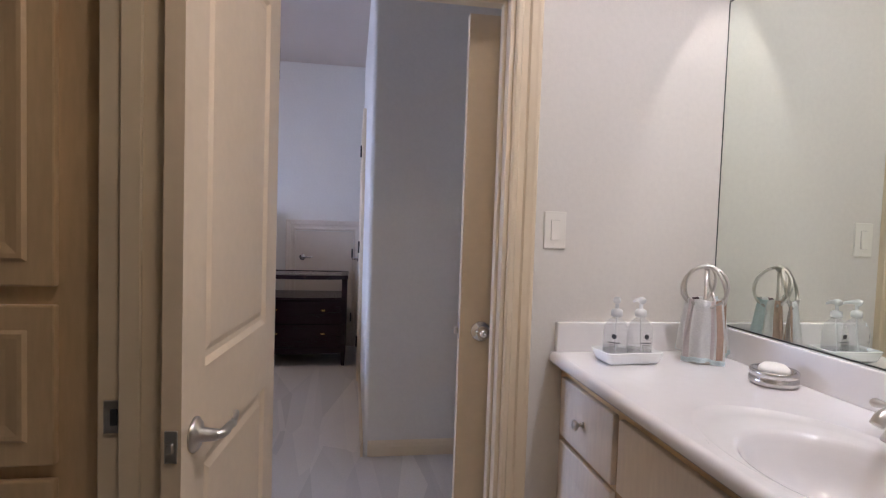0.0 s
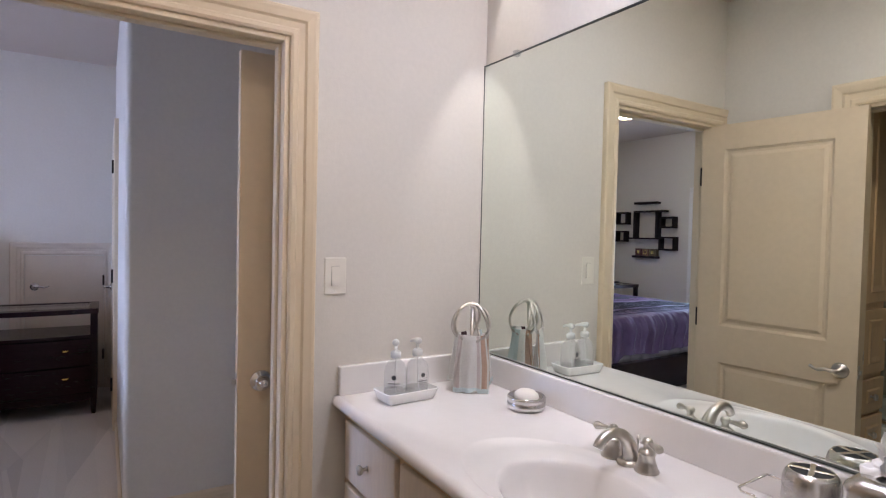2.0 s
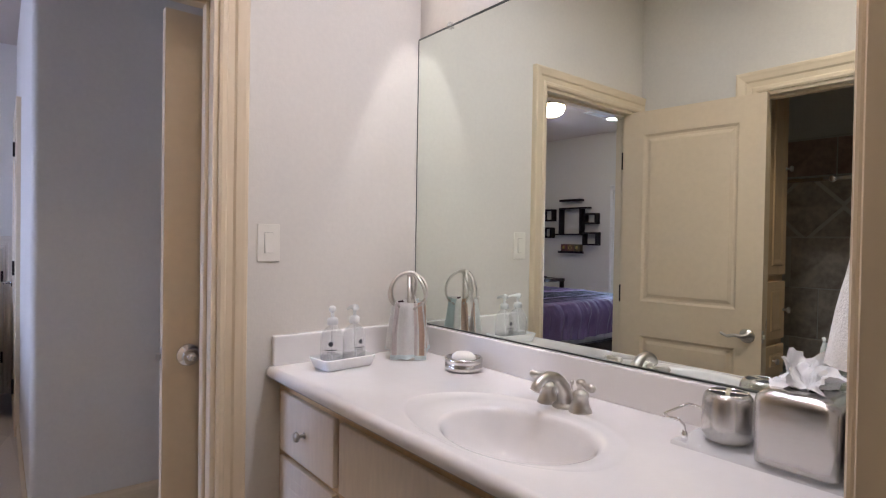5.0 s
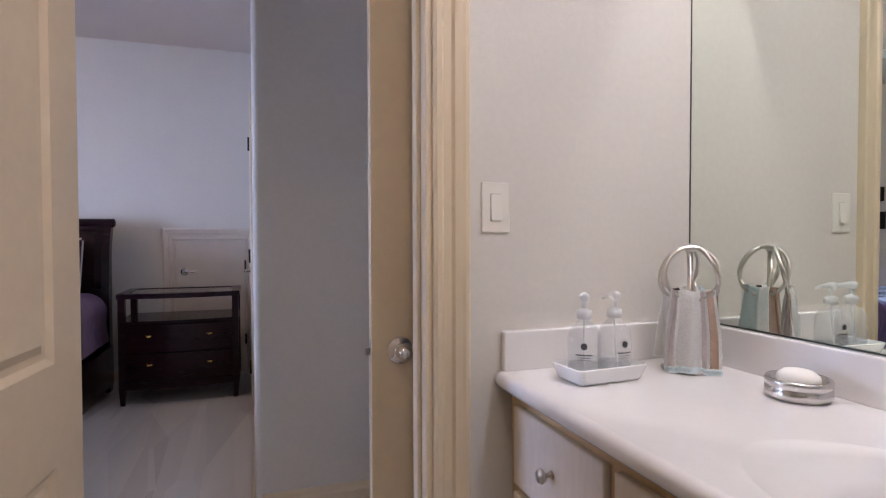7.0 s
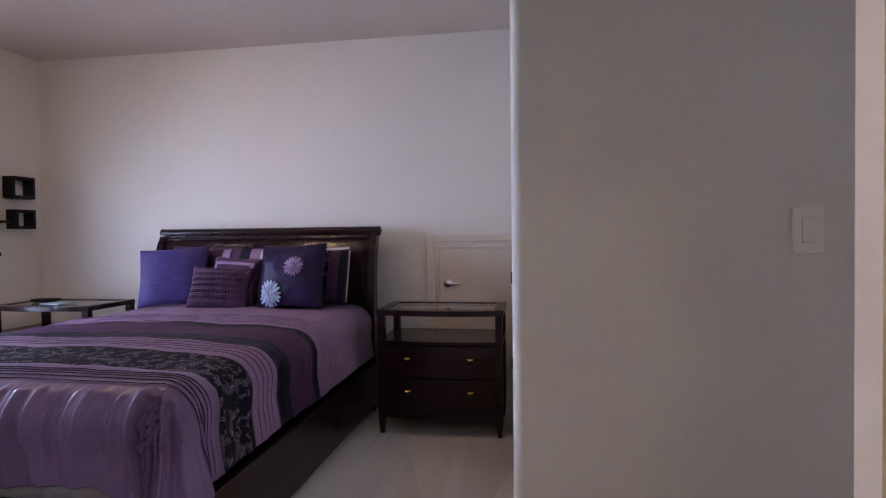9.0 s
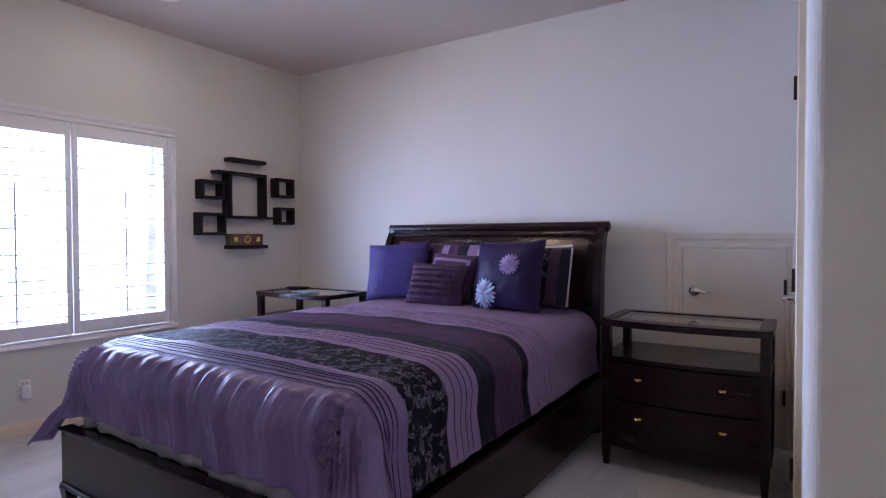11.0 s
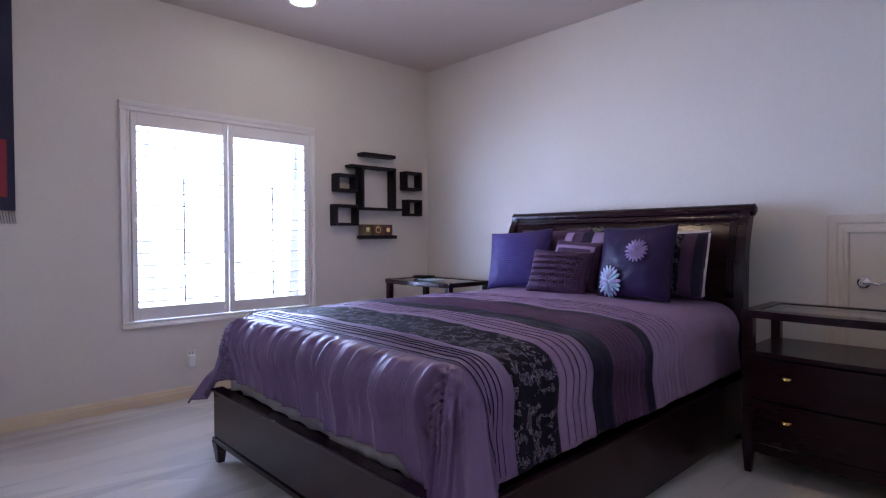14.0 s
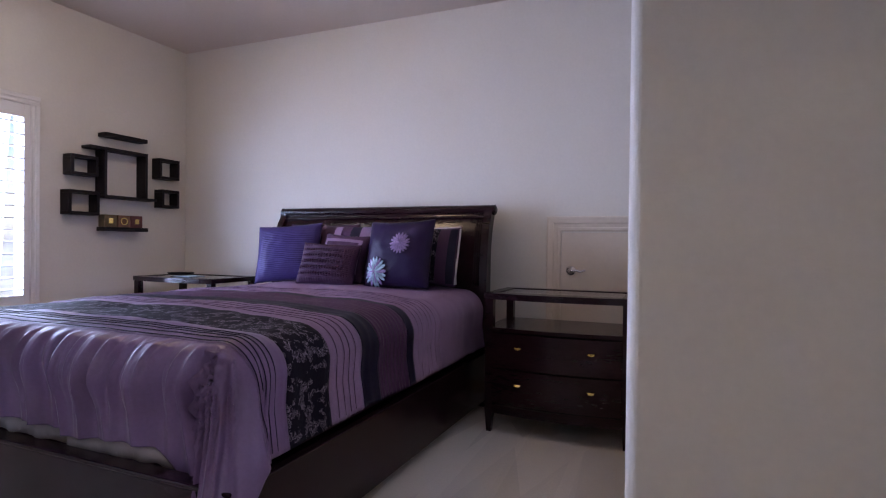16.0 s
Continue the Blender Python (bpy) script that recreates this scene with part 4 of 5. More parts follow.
def bunched_towel():
    """A bumpy towel gathered through the ring and flaring toward its hem."""
    root = thing("hand_towel", "bumpy white towel with cream, brown and tan stripes on a ring", "towel", pose(3.20, 0.056, 1.325))
    cols = [(0.0, 0.30, M_TOWEL), (0.30, 0.42, M_SOAP), (0.42, 0.49, M_TOWEL_DARK), (0.49, 0.60, M_TOWEL_TAN), (0.60, 1.0, M_TOWEL)]
    for a0, a1, mt in cols:
        loops = []
        for k in range(61):
            s = k / 60
            z = 0.02 - 0.250 * s
            half = 0.036 + 0.066 * s ** 0.8
            row = []
            for q in range(17):
                f = a0 + (a1 - a0) * q / 16
                t = 2 * math.pi * f
                bump = 0.0022 * math.sin(t * 40 + (k % 2) * math.pi) * math.sin(s * 180)
                wob = 1 + 0.05 * math.sin(5 * t + 4 * s)
                row.append(Vector((-0.045 * math.sin(t) * (0.5 + 0.5 * s) * wob + bump, max(-0.050, (half + bump) * math.cos(t) * wob), z + 0.006 * math.sin(3 * t))))
            loops.append(row)
        part("towel_stripe", loft(loops, None, False), mt, root, smooth=True)


bunched_towel()

# added spot over the vanity corner, imitating light the mirror throws on the wall
can = thing("mirror_glow_can", "added can and spot imitating light thrown by the mirror", "ceiling light", pose(3.335, 1.365, ZB))
part("trim_ring", lathe([(0.030, 0.0), (0.042, 0.0), (0.041, -0.005), (0.032, -0.007), (0.030, 0.0)], 28), M_WHITE, can, smooth=True)
spot = bpy.data.lights.new("mirror_glow_spot", "SPOT")
spot.energy, spot.color, spot.spot_size, spot.spot_blend, spot.shadow_soft_size = CORNER_W, (1.0, 0.945, 0.97), radians(34), 0.12, 0.012
new("mirror_glow_spot", spot).matrix_world = look((3.335, 1.365, ZB - 0.02), (3.335, 1.365, 0))

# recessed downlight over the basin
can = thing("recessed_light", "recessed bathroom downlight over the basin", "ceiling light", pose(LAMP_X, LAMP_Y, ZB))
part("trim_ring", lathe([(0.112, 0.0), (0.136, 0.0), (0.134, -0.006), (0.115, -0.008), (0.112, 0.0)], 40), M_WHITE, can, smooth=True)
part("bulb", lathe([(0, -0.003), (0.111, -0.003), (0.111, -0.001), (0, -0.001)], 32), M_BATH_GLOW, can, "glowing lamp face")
# unseen warm lamp, added to reach the hall wall through the doorway
can = thing("recessed_light", "unseen recessed warm downlight added in the bathroom ceiling", "ceiling light", pose(2.33, 0.15, ZB))
part("trim_ring", lathe([(0.092, 0.0), (0.116, 0.0), (0.114, -0.006), (0.095, -0.008), (0.092, 0.0)], 40), M_WHITE, can, smooth=True)
part("bulb", lathe([(0, -0.003), (0.091, -0.003), (0.091, -0.001), (0, -0.001)], 32), M_BATH_GLOW_WARM, can, "glowing lamp face")

# ---- window with plantation shutters ----
def window():
    root = tagged(new("window_1"), "bright window with white plantation shutters, louvers open", "window", "", "structure")
    cy0, cy1, z0, z1 = 2.834, 4.178, 0.593, 2.026
    x = XL
    part("casing_leg", moulding((x, cy0, z0), (x, cy0, z1), (0, -1, 0), (1, 0, 0), 0.062), M_WHITE, root)
    part("casing_leg", moulding((x, cy1, z0), (x, cy1, z1), (0, 1, 0), (1, 0, 0), 0.062), M_WHITE, root)
    part("casing_head", moulding((x, cy0 - 0.062, z1), (x, cy1 + 0.062, z1), (0, 0, 1), (1, 0, 0), 0.066), M_WHITE, root)
    part("casing_foot", moulding((x, cy0 - 0.062, z0), (x, cy1 + 0.062, z0), (0, 0, -1), (1, 0, 0), 0.048), M_WHITE, root)
    part("reveal", box(x - 0.14, x, WY0 - 0.012, WY0 + 0.004, z0, z1), M_WHITE, root)
    part("reveal", box(x - 0.14, x, WY1 - 0.004, WY1 + 0.012, z0, z1), M_WHITE, root)
    part("sash", box(x - 0.135, x - 0.105, 3.479, 3.519, z0 + 0.01, z1 - 0.01), M_WHITE, root)
    pane = part("pane", box(x - 0.122, x - 0.118, WY0, WY1, WZ0, WZ1), M_GLASS, root)
    pane.visible_shadow = False
    return root


window()


def shutter(y0, y1, m_index):
    root = thing("window_shutter", "white plantation shutter panel with open louvers", "shutter", None, "window shutters")
    x0, x1 = XL - 0.012, XL + 0.020
    z0, z1 = 0.597, 2.022
    s = 0.036 if m_index == 0 else 0.040
    part("stile", box(x0, x1, y0, y0 + s, z0, z1, 0.003), M_WHITE, root)
    part("stile", box(x0, x1, y1 - s, y1, z0, z1, 0.003), M_WHITE, root)
    part("rail", box(x0, x1, y0 + s, y1 - s, z0, 0.685, 0.003), M_WHITE, root)
    part("rail", box(x0, x1, y0 + s, y1 - s, 1.930, z1, 0.003), M_WHITE, root)
    n = 15
    ym, h = (y0 + y1) / 2, (y1 - y0) / 2 - s
    prof = [(0.040, -0.003), (0.040, 0.003), (0.036, 0.0048), (-0.036, 0.0048), (-0.040, 0.003), (-0.040, -0.003), (-0.036, -0.0048), (0.036, -0.0048)]
    tilt = radians(-2)
    base = None
    for k in range(n):
        z = 0.685 + (k + 0.5) * (1.245 / n)
        if base is None:
            loops = [[(u * math.cos(tilt) - v * math.sin(tilt), yy, u * math.sin(tilt) + v * math.cos(tilt)) for u, v in prof] for yy in (-h + 0.002, h - 0.002)]
            ob = part("louver", loft(loops), M_WHITE, root, smooth=False)
            base = ob.data
        else:
            ob = new("louver", base)
            ob.parent = root
        ob.location = ((x0 + x1) / 2, ym, z)
    part("tilt_rod", box(x1 + 0.022, x1 + 0.032, ym - 0.006, ym + 0.006, 0.70, 1.60, 0.003), M_WHITE, root, "thin white tilt rod")


shutter(2.838, 3.496, 0)
shutter(3.502, 4.174, 1)

# ---- bed ----
bed = thing("bed", "espresso wood sleigh bed with a low footboard", "bed")


def headboard():
    """Sleigh headboard: a tall panel that rolls back into a scroll."""
    x0, x1 = -0.590, 1.145
    front = [(5.215, 0.30), (5.225, 0.80), (5.240, 1.00), (5.262, 1.14), (5.292, 1.225), (5.320, 1.275), (5.325, 1.305)]
    back = [(5.375, 1.305), (5.352, 1.26), (5.322, 1.18), (5.300, 1.10), (5.285, 0.95), (5.275, 0.30)]
    f = smooth_curve([(0, y, z) for y, z in front], 6)
    g = smooth_curve([(0, y, z) for y, z in back], 6)
    sec = [(p.y, p.z) for p in f + g]
    part("headboard_panel", loft([[(x, y, z) for y, z in sec] for x in (x0, x1)]), M_DARK, bed, smooth=False)
    # the roll along the top and the bead below it
    roll = [(5.352 + 0.040 * math.cos(2 * math.pi * k / 24), 1.315 + 0.034 * math.sin(2 * math.pi * k / 24)) for k in range(24)]
    part("top_roll", loft([[(x, y, z) for y, z in roll] for x in (x0 - 0.03, x1 + 0.03)]), M_DARK, bed)
    for k in range(3):
        pts = [Vector((x1 - 0.045 - 0.016 * k, y - 0.001, z)) for y, z in sec[6:len(f)]]
        part("flute", tube(pts, 0.006, 8), M_DARK, bed, smooth=True)
    part("bead", tube([(x0, 5.305, 1.262), (x1, 5.305, 1.262)], 0.007, 10), M_DARK, bed)
    for xa, xb in ((x0 - 0.022, x0 + 0.03), (x1 - 0.03, x1 + 0.022)):
        post = [(y - 0.022, z) if i < len(f) else (y + 0.01, z) for i, (y, z) in enumerate(sec)]
        post = [(post[0][0], 0.0)] + post + [(post[-1][0], 0.0)]
        part("headboard_post", loft([[(x, y, z) for y, z in post] for x in (xa, xb)]), M_DARK, bed)
    for s, xc in ((-1, x0 - 0.03), (1, x1 + 0.03)):
        part("scroll_cap", lathe([(0, 0.012), (0.018, 0.012), (0.030, 0.006), (0.037, 0.0), (0, 0.0)], 28, (xc, 5.352, 1.315), None, pose(0, 0, 0, 0, 90 * s, 0)), M_DARK, bed)


headboard()
part("footboard", box(-0.615, 1.195, 2.895, 2.935, 0.105, 0.365, 0.006), M_DARK, bed)
part("footboard_cap", box(-0.625, 1.205, 2.885, 2.950, 0.365, 0.380, 0.005), M_DARK, bed)
part("footboard_moulding", box(-0.617, 1.197, 2.886, 2.900, 0.105, 0.128, 0.003), M_DARK, bed)
for x in (-0.585, 1.165):
    part("foot_leg", loft([[(x - w, 2.915 - w, z), (x + w, 2.915 - w, z), (x + w, 2.915 + w, z), (x - w, 2.915 + w, z)] for w, z in ((0.017, 0.0), (0.024, 0.06), (0.032, 0.11))]), M_DARK, bed)
for xa, xb in ((-0.615, -0.580), (1.152, 1.188)):
    part("side_rail", box(xa, xb, 2.935, 5.215, 0.060, 0.365, 0.005), M_DARK, bed)
part("slats", box(-0.580, 1.152, 2.935, 5.215, 0.24, 0.30), M_DARK, bed)
mattress = thing("mattress", "thick mattress in a dark bed skirt", "mattress")
part("mattress_body", box(-0.50, 1.045, 3.02, 5.205, 0.300, 0.730, 0.05, 4), M_MATTRESS, mattress, smooth=True)

TOPZ, R = 0.770, 0.13
MX0, MX1, MY0 = -0.49, 1.045, 3.05


def cloth(u, v):
    """A point of the draped comforter; u across the bed, v from the foot hem to the pillows."""
    du = max(0.0, u - (MX1 - 0.02), (MX0 + 0.02) - u)
    sx = 1 if u > (MX0 + MX1) / 2 else -1
    dv = max(0.0, (MY0 + 0.04) - v)
    s = math.hypot(du, dv)
    x = min(max(u, MX0 + 0.02), MX1 - 0.02)
    y = max(v, MY0 + 0.04)
    xm = (u - (MX0 + MX1) / 2) / 0.8
    crown = 0.035 * max(0.0, 1 - xm * xm) * min(1, max(0, (v - 2.95) / 0.5))
    z = TOPZ + crown
    puff = 0.010 * noise.noise((u * 3.1, v * 2.6, 1.0)) + 0.004 * noise.noise((u * 9, v * 8, 5.0))
    z += puff
    if s > 0:
        dx, dy = (sx * du / s, -dv / s)
        corner = 2 * du * dv / (s * s)
        q = min(s, R * math.pi / 2)
        out = R * math.sin(q / R)
        down = R * (1 - math.cos(q / R))
        rest = max(0.0, s - R * math.pi / 2)
        ramp = min(1.0, rest / 0.10)
        flare = 0.09 if dv > du else 0.14 if sx > 0 else 0.30 * min(1.0, max(0.0, (3.9 - v) / 0.8))
        out += rest * (flare + 0.42 * corner) - 0.02 * ramp
        down += rest * (1.0 - 0.16 * corner)
        run = (u * dv + v * du) / (du + dv)
        lean = run + 0.05 * noise.noise((run * 2.0, s * 2.5, 7.0))
        c1 = max(0.0, 1 - 2.2 * abs(noise.noise((lean * 5.0, 0.4 * s, 4.0)))) ** 1.3
        c2 = max(0.0, 1 - 2.2 * abs(noise.noise((lean * 13.0, 0.7 * s, 9.0)))) ** 1.3
        c3 = max(0.0, 1 - 2.2 * abs(noise.noise((lean * 26.0, 1.2 * s, 3.0)))) ** 1.3
        z -= down
        if du > dv:
            out += 0.35 * (0.030 * c1 - 0.010) * min(1.0, s / 0.24)
        else:
            # gathers spring from the last tuck, run over the edge and die out towards the hem
            gather = min(1.0, max(0.0, (3.027 - v) / 0.045))
            fold = 0.056 * c1 * min(1.0, s / 0.22) * (1 - 0.45 * min(1.0, max(0.0, s - 0.26) / 0.24))
            fold += 0.030 * c2 * math.exp(-((s - 0.22) / 0.17) ** 2) + 0.013 * c3 * math.exp(-((s - 0.17) / 0.10) ** 2) - 0.010
            fold *= gather
            out += fold * math.sin(q / R)
            z += fold * math.cos(q / R)
        x += dx * out
        y += dy * out
    return Vector((x, y, max(z, 0.03)))


def hem_v(u):
    """Where the comforter's foot hem runs: long at the east corner, short along the footboard."""
    t = (u - MX0) / (MX1 - MX0)
    return MY0 + 0.04 - (0.412 + 0.012 * math.sin(u * 4) + 0.25 * min(1.0, max(0, (t - 0.86)) / 0.2))


U0, U1 = MX0 + 0.02 - 0.46, MX1 - 0.02 + 0.44


def band(name, v0, v1, nv, material, label, ridge=0.0, pitch=0.03, nu=150):
    """A strip of the comforter between two lines across the bed, with sewn ridges if asked."""
    loops = []
    for j in range(nv + 1):
        row = []
        for i in range(nu + 1):
            u = U0 + (U1 - U0) * i / nu
            a = hem_v(u) if v0 is None else v0
            v = a + (v1 - a) * j / nv
            wav = 0.010 * noise.noise((u * 2.2, 3.0, v * 0.5))
            p = cloth(u, v + (wav if v0 is not None or j > nv * 0.6 else 0))
            if ridge:
                k = (v % pitch) / pitch
                h = ridge * (1 - abs(2 * k - 1)) ** 2 + 0.35 * ridge * noise.noise((u * 14, v * 30, 1.0))
                e = 0.004
                n = (cloth(u + e, v) - cloth(u - e, v)).cross(cloth(u, v + e) - cloth(u, v - e))
                if n.length > 0:
                    p += n.normalized() * h
            row.append(p)
        loops.append(row)
    b = loft(loops, None, False)
    bmesh.ops.recalc_face_normals(b, faces=b.faces)
    me = bpy.data.meshes.new(name)
    b.to_mesh(me)
    b.free()
    me.materials.append(material)
    for p in me.polygons:
        p.use_smooth = True
    ob = new(name, me)
    ob.parent = comforter
    mod = ob.modifiers.new("thick", "SOLIDIFY")
    mod.thickness, mod.offset = 0.010, -1
    return tagged(ob, label)


comforter = thing("comforter", "mauve comforter with pleated plum and black lace bands", "comforter")
band("satin_panel", None, 3.030, 64, M_MAUVE, "gathered mauve satin foot panel", nu=340)
band("pintuck_panel", 3.030, 3.190, 36, M_MAUVE, "mauve panel with dark sewn tucks", 0.0015, 0.0375)
band("lace_band", 3.190, 3.435, 16, M_LACE, "black lace band with pale sprigs")
band("light_pleats", 3.435, 3.655, 42, M_MAUVE_LIGHT, "pale mauve pleated panel", 0.005, 0.041)
band("ribbon", 3.655, 3.790, 12, M_NAVY, "black ribbon band", 0.003, 0.0625)
band("plum_pleats", 3.790, 4.065, 60, M_PLUM, "plum pleated panel", 0.005, 0.031)
band("ribbon", 4.065, 4.140, 6, M_NAVY, "narrow black ribbon")
band("light_pleats", 4.140, 4.460, 44, M_MAUVE_LIGHT, "pale mauve pleated panel", 0.005, 0.042)
band("head_panel", 4.460, 5.190, 30, M_MAUVE_LIGHT, "plain pale mauve panel under the pillows")
# white lining showing under the foot hem
rows = []
for j in range(3):
    rows.append([cloth(U0 + (U1 - U0) * i / 120, hem_v(U0 + (U1 - U0) * i / 120) - 0.035 * j + 0.012) + Vector((0, 0.020, 0)) for i in range(20, 92)])
lining = loft(rows, None, False)
bmesh.ops.solidify(lining, geom=lining.faces[:], thickness=0.004)
part("lining_edge", lining, M_LINING, comforter, "white lining under the hem", smooth=True)
# dark cords along the tucks
for v in (3.034, 3.056, 3.079, 3.102, 3.126):
    pts = [cloth(U0 + 0.01 + (U1 - U0 - 0.02) * i / 140, v) for i in range(141)]
    cord = tube([p + Vector((0, 0, 0.005)) for p in pts], 0.0021, 6)
    part("tuck_cord", cord, M_NAVY, comforter, "dark sewn tuck", smooth=True)
# thin plum tubes draw the crease shade of the pale pleats
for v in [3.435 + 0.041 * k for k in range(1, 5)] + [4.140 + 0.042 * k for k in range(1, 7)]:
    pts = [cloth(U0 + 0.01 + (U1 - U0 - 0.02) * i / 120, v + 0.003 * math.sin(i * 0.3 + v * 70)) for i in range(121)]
    part("pleat_shade_line", tube([p + Vector((0.002, 0, 0.004)) for p in pts], 0.0018, 5), M_PLUM, comforter, "plum pleat shadow line", smooth=True)


def cushion(name, width, height, depth, m, material, label, ridges=0, ridge_amp=0.0, vertical=False, flange=0.0, category="pillow", n=36):
    """A stuffed square pillow: local x across, z up, y through; bottom edge at z = 0."""
    root = thing(name, label, category, m)
    b = bmesh.new()
    sides = []
    for s in (-1, 1):
        grid = []
        for j in range(n + 1):
            row = []
            for i in range(n + 1):
                a, c = 2 * i / n - 1, 2 * j / n - 1
                body = max(0.0, (1 - abs(a) ** 2.6) * (1 - abs(c) ** 2.6)) ** 0.55
                pinch_a = 1 - 0.07 * (1 - abs(c) ** 1.5) * abs(a) ** 3
                pinch_c = 1 - 0.07 * (1 - abs(a) ** 1.5) * abs(c) ** 3
                y = s * depth / 2 * body
                if ridges and s == -1:
                    if ridges > 23 and ridges < 29:
                        y += s * ridge_amp * body * math.cos(22 * math.pi * a + 3 * noise.noise((a * 3, c * 5, 2.0))) * (0.45 + 0.55 * math.cos(7 * math.pi * c))
                    t = a if vertical else c
                    y += s * ridge_amp * body * (0.5 + 0.5 * math.cos(math.pi * ridges * t + 1.2 * noise.noise((a * 3, c * 3, 2.0)) * 1.5))
                y += 0.006 * body * noise.noise((a * 4 + width * 9, c * 4, s * 3.0))
                row.append(b.verts.new((a * width / 2 * pinch_a, y, height / 2 + c * height / 2 * pinch_c)))
            grid.append(row)
        sides.append(grid)
        for j in range(n):
            for i in range(n):
                b.faces.new((grid[j][i], grid[j][i + 1], grid[j + 1][i + 1], grid[j + 1][i]))
    bmesh.ops.remove_doubles(b, verts=b.verts, dist=0.0008)
    part("cushion_cover", b, material, root, smooth=True)
    return root


PZ = 0.797
cushion("pillow", 0.62, 0.44, 0.17, pose(-0.12, 5.12, PZ - 0.01, -12, 0, 0), M_PLUM, "dark plum bed pillow leaning on the headboard")
sham = cushion("pillow_sham", 0.66, 0.42, 0.17, pose(0.22, 5.06, PZ, -14, 0, 0), M_PLUM, "plum sham with mauve and cream stripes behind the cushions")
for x0, x1, mt in ((-0.16, -0.10, M_MAUVE_LIGHT), (-0.02, 0.06, M_NAVY), (0.06, 0.14, M_MAUVE_LIGHT), (0.14, 0.24, M_LINING)):
    b = loft([[(x, -0.012 - 0.083 * max(0, 1 - abs(2 * z / 0.42 - 1) ** 2.6) ** 0.55 * max(0, (1 - abs(x / 0.33) ** 2.6)) ** 0.55, z) for x in (x0, (x0 + x1) / 2, x1)] for z in [0.03 + 0.36 * k / 12 for k in range(13)]], None, False)
    part("sham_stripe", b, mt, sham, "sewn stripe", smooth=True)
cushion("pillow", 0.66, 0.40, 0.18, pose(0.66, 5.12, PZ + 0.01, -12, 0, 0), M_LINING, "white bed pillow leaning on the headboard")
sham2 = cushion("pillow_sham", 0.60, 0.40, 0.16, pose(0.735, 5.00, PZ, -14, 0, -3), M_PLUM, "dark plum sham with mauve stripes and white piping")
for x0, x1, mt in ((-0.24, -0.16, M_MAUVE_LIGHT), (-0.05, 0.02, M_MAUVE_LIGHT), (0.10, 0.17, M_LACE), (0.24, 0.285, M_NAVY)):
    b = loft([[(x, -0.010 - 0.078 * max(0, 1 - abs(2 * z / 0.40 - 1) ** 2.6) ** 0.55 * max(0, (1 - abs(x / 0.30) ** 2.6)) ** 0.55, z) for x in (x0, (x0 + x1) / 2, x1)] for z in [0.02 + 0.36 * k / 12 for k in range(13)]], None, False)
    part("sham_stripe", b, mt, sham2, "sewn stripe", smooth=True)
part("piping", tube([(0.292, -0.004, 0.02 + 0.37 * k / 8) for k in range(9)], 0.006, 8), M_LINING, sham2, "white piping", smooth=True)

cushion("throw_pillow", 0.50, 0.43, 0.17, pose(-0.235, 4.91, PZ - 0.005, -16, -4, 12), M_VIOLET, "violet pleated silk throw pillow", 30, 0.006, n=110)
mid = cushion("throw_pillow", 0.38, 0.35, 0.13, pose(0.230, 4.87, PZ, -16, 3, -4), M_PLUM, "plum throw pillow with a mauve satin border")
for k, (a0, a1, c0, c1) in enumerate(((-0.75, 0.75, 0.62, 0.74), (-0.80, -0.68, -0.6, 0.74), (0.68, 0.80, -0.6, 0.74))):
    def surf(a, c):
        return (a * 0.19, -0.008 - 0.066 * max(0, (1 - abs(a) ** 2.6) * (1 - abs(c) ** 2.6)) ** 0.55, 0.175 + c * 0.175)
    b = loft([[surf(a0 + (a1 - a0) * i / 8, c0 + (c1 - c0) * j / 8) for i in range(9)] for j in range(9)], None, False)
    part("satin_border", b, M_MAUVE_LIGHT, mid, "mauve satin border", smooth=True)
cushion("throw_pillow", 0.43, 0.29, 0.15, pose(0.205, 4.735, PZ, -20, 2, 4), M_PLUM, "small plum throw pillow with rippled pleats", 24, 0.008, False, n=100)
flower = cushion("throw_pillow", 0.49, 0.45, 0.17, pose(0.700, 4.790, PZ - 0.006, -15, -2, -5), M_PURPLE, "purple satin throw pillow with two fabric flowers")


def fabric_flower(cx, cz, r, mt, label):
    rnd = random.Random(int(cx * 1000) + 7)
    def depth_at(x, z):
        a, c = min(0.999, abs(x / 0.215)), min(0.999, abs((z - 0.21) / 0.21))
        return -0.006 - 0.085 * ((1 - a ** 2.6) * (1 - c ** 2.6)) ** 0.55
    centre = part("flower", lathe([(0, 0.018), (0.010, 0.016), (0.014, 0.008), (0.014, 0)], 14, (cx, depth_at(cx, cz), cz), None, pose(0, 0, 0, 90, 0, 0)), M_PETAL_LILAC, flower, label, smooth=True)
    for ring, (count, rr) in enumerate(((18, r), (15, r * 0.74), (10, r * 0.45))):
        for k in range(count):
            a = 2 * math.pi * (k + 0.5 * ring) / count + 0.1 * rnd.random()
            d, t = Vector((math.cos(a), 0, math.sin(a))), Vector((-math.sin(a), 0, math.cos(a)))
            loops = []
            for s, w in ((0.08, 0.25), (0.4, 0.8), (0.75, 1.0), (0.95, 0.6), (1.0, 0.1)):
                q = rr * s
                row = []
                for e in (-1, 0, 1):
                    p = Vector((cx, 0, cz)) + d * q + t * (e * w * rr * 0.115)
                    p.y = depth_at(p.x, p.z) - 0.004 - 0.006 * ring - 0.006 * s + 0.004 * abs(e)
                    row.append(p)
                loops.append(row)
            part("petal", loft(loops, None, False), mt if (k + ring) % 3 else M_PETAL_LILAC, centre, smooth=True)


fabric_flower(0.055, 0.275, 0.070, M_PETAL_LILAC, "lilac fabric flower")
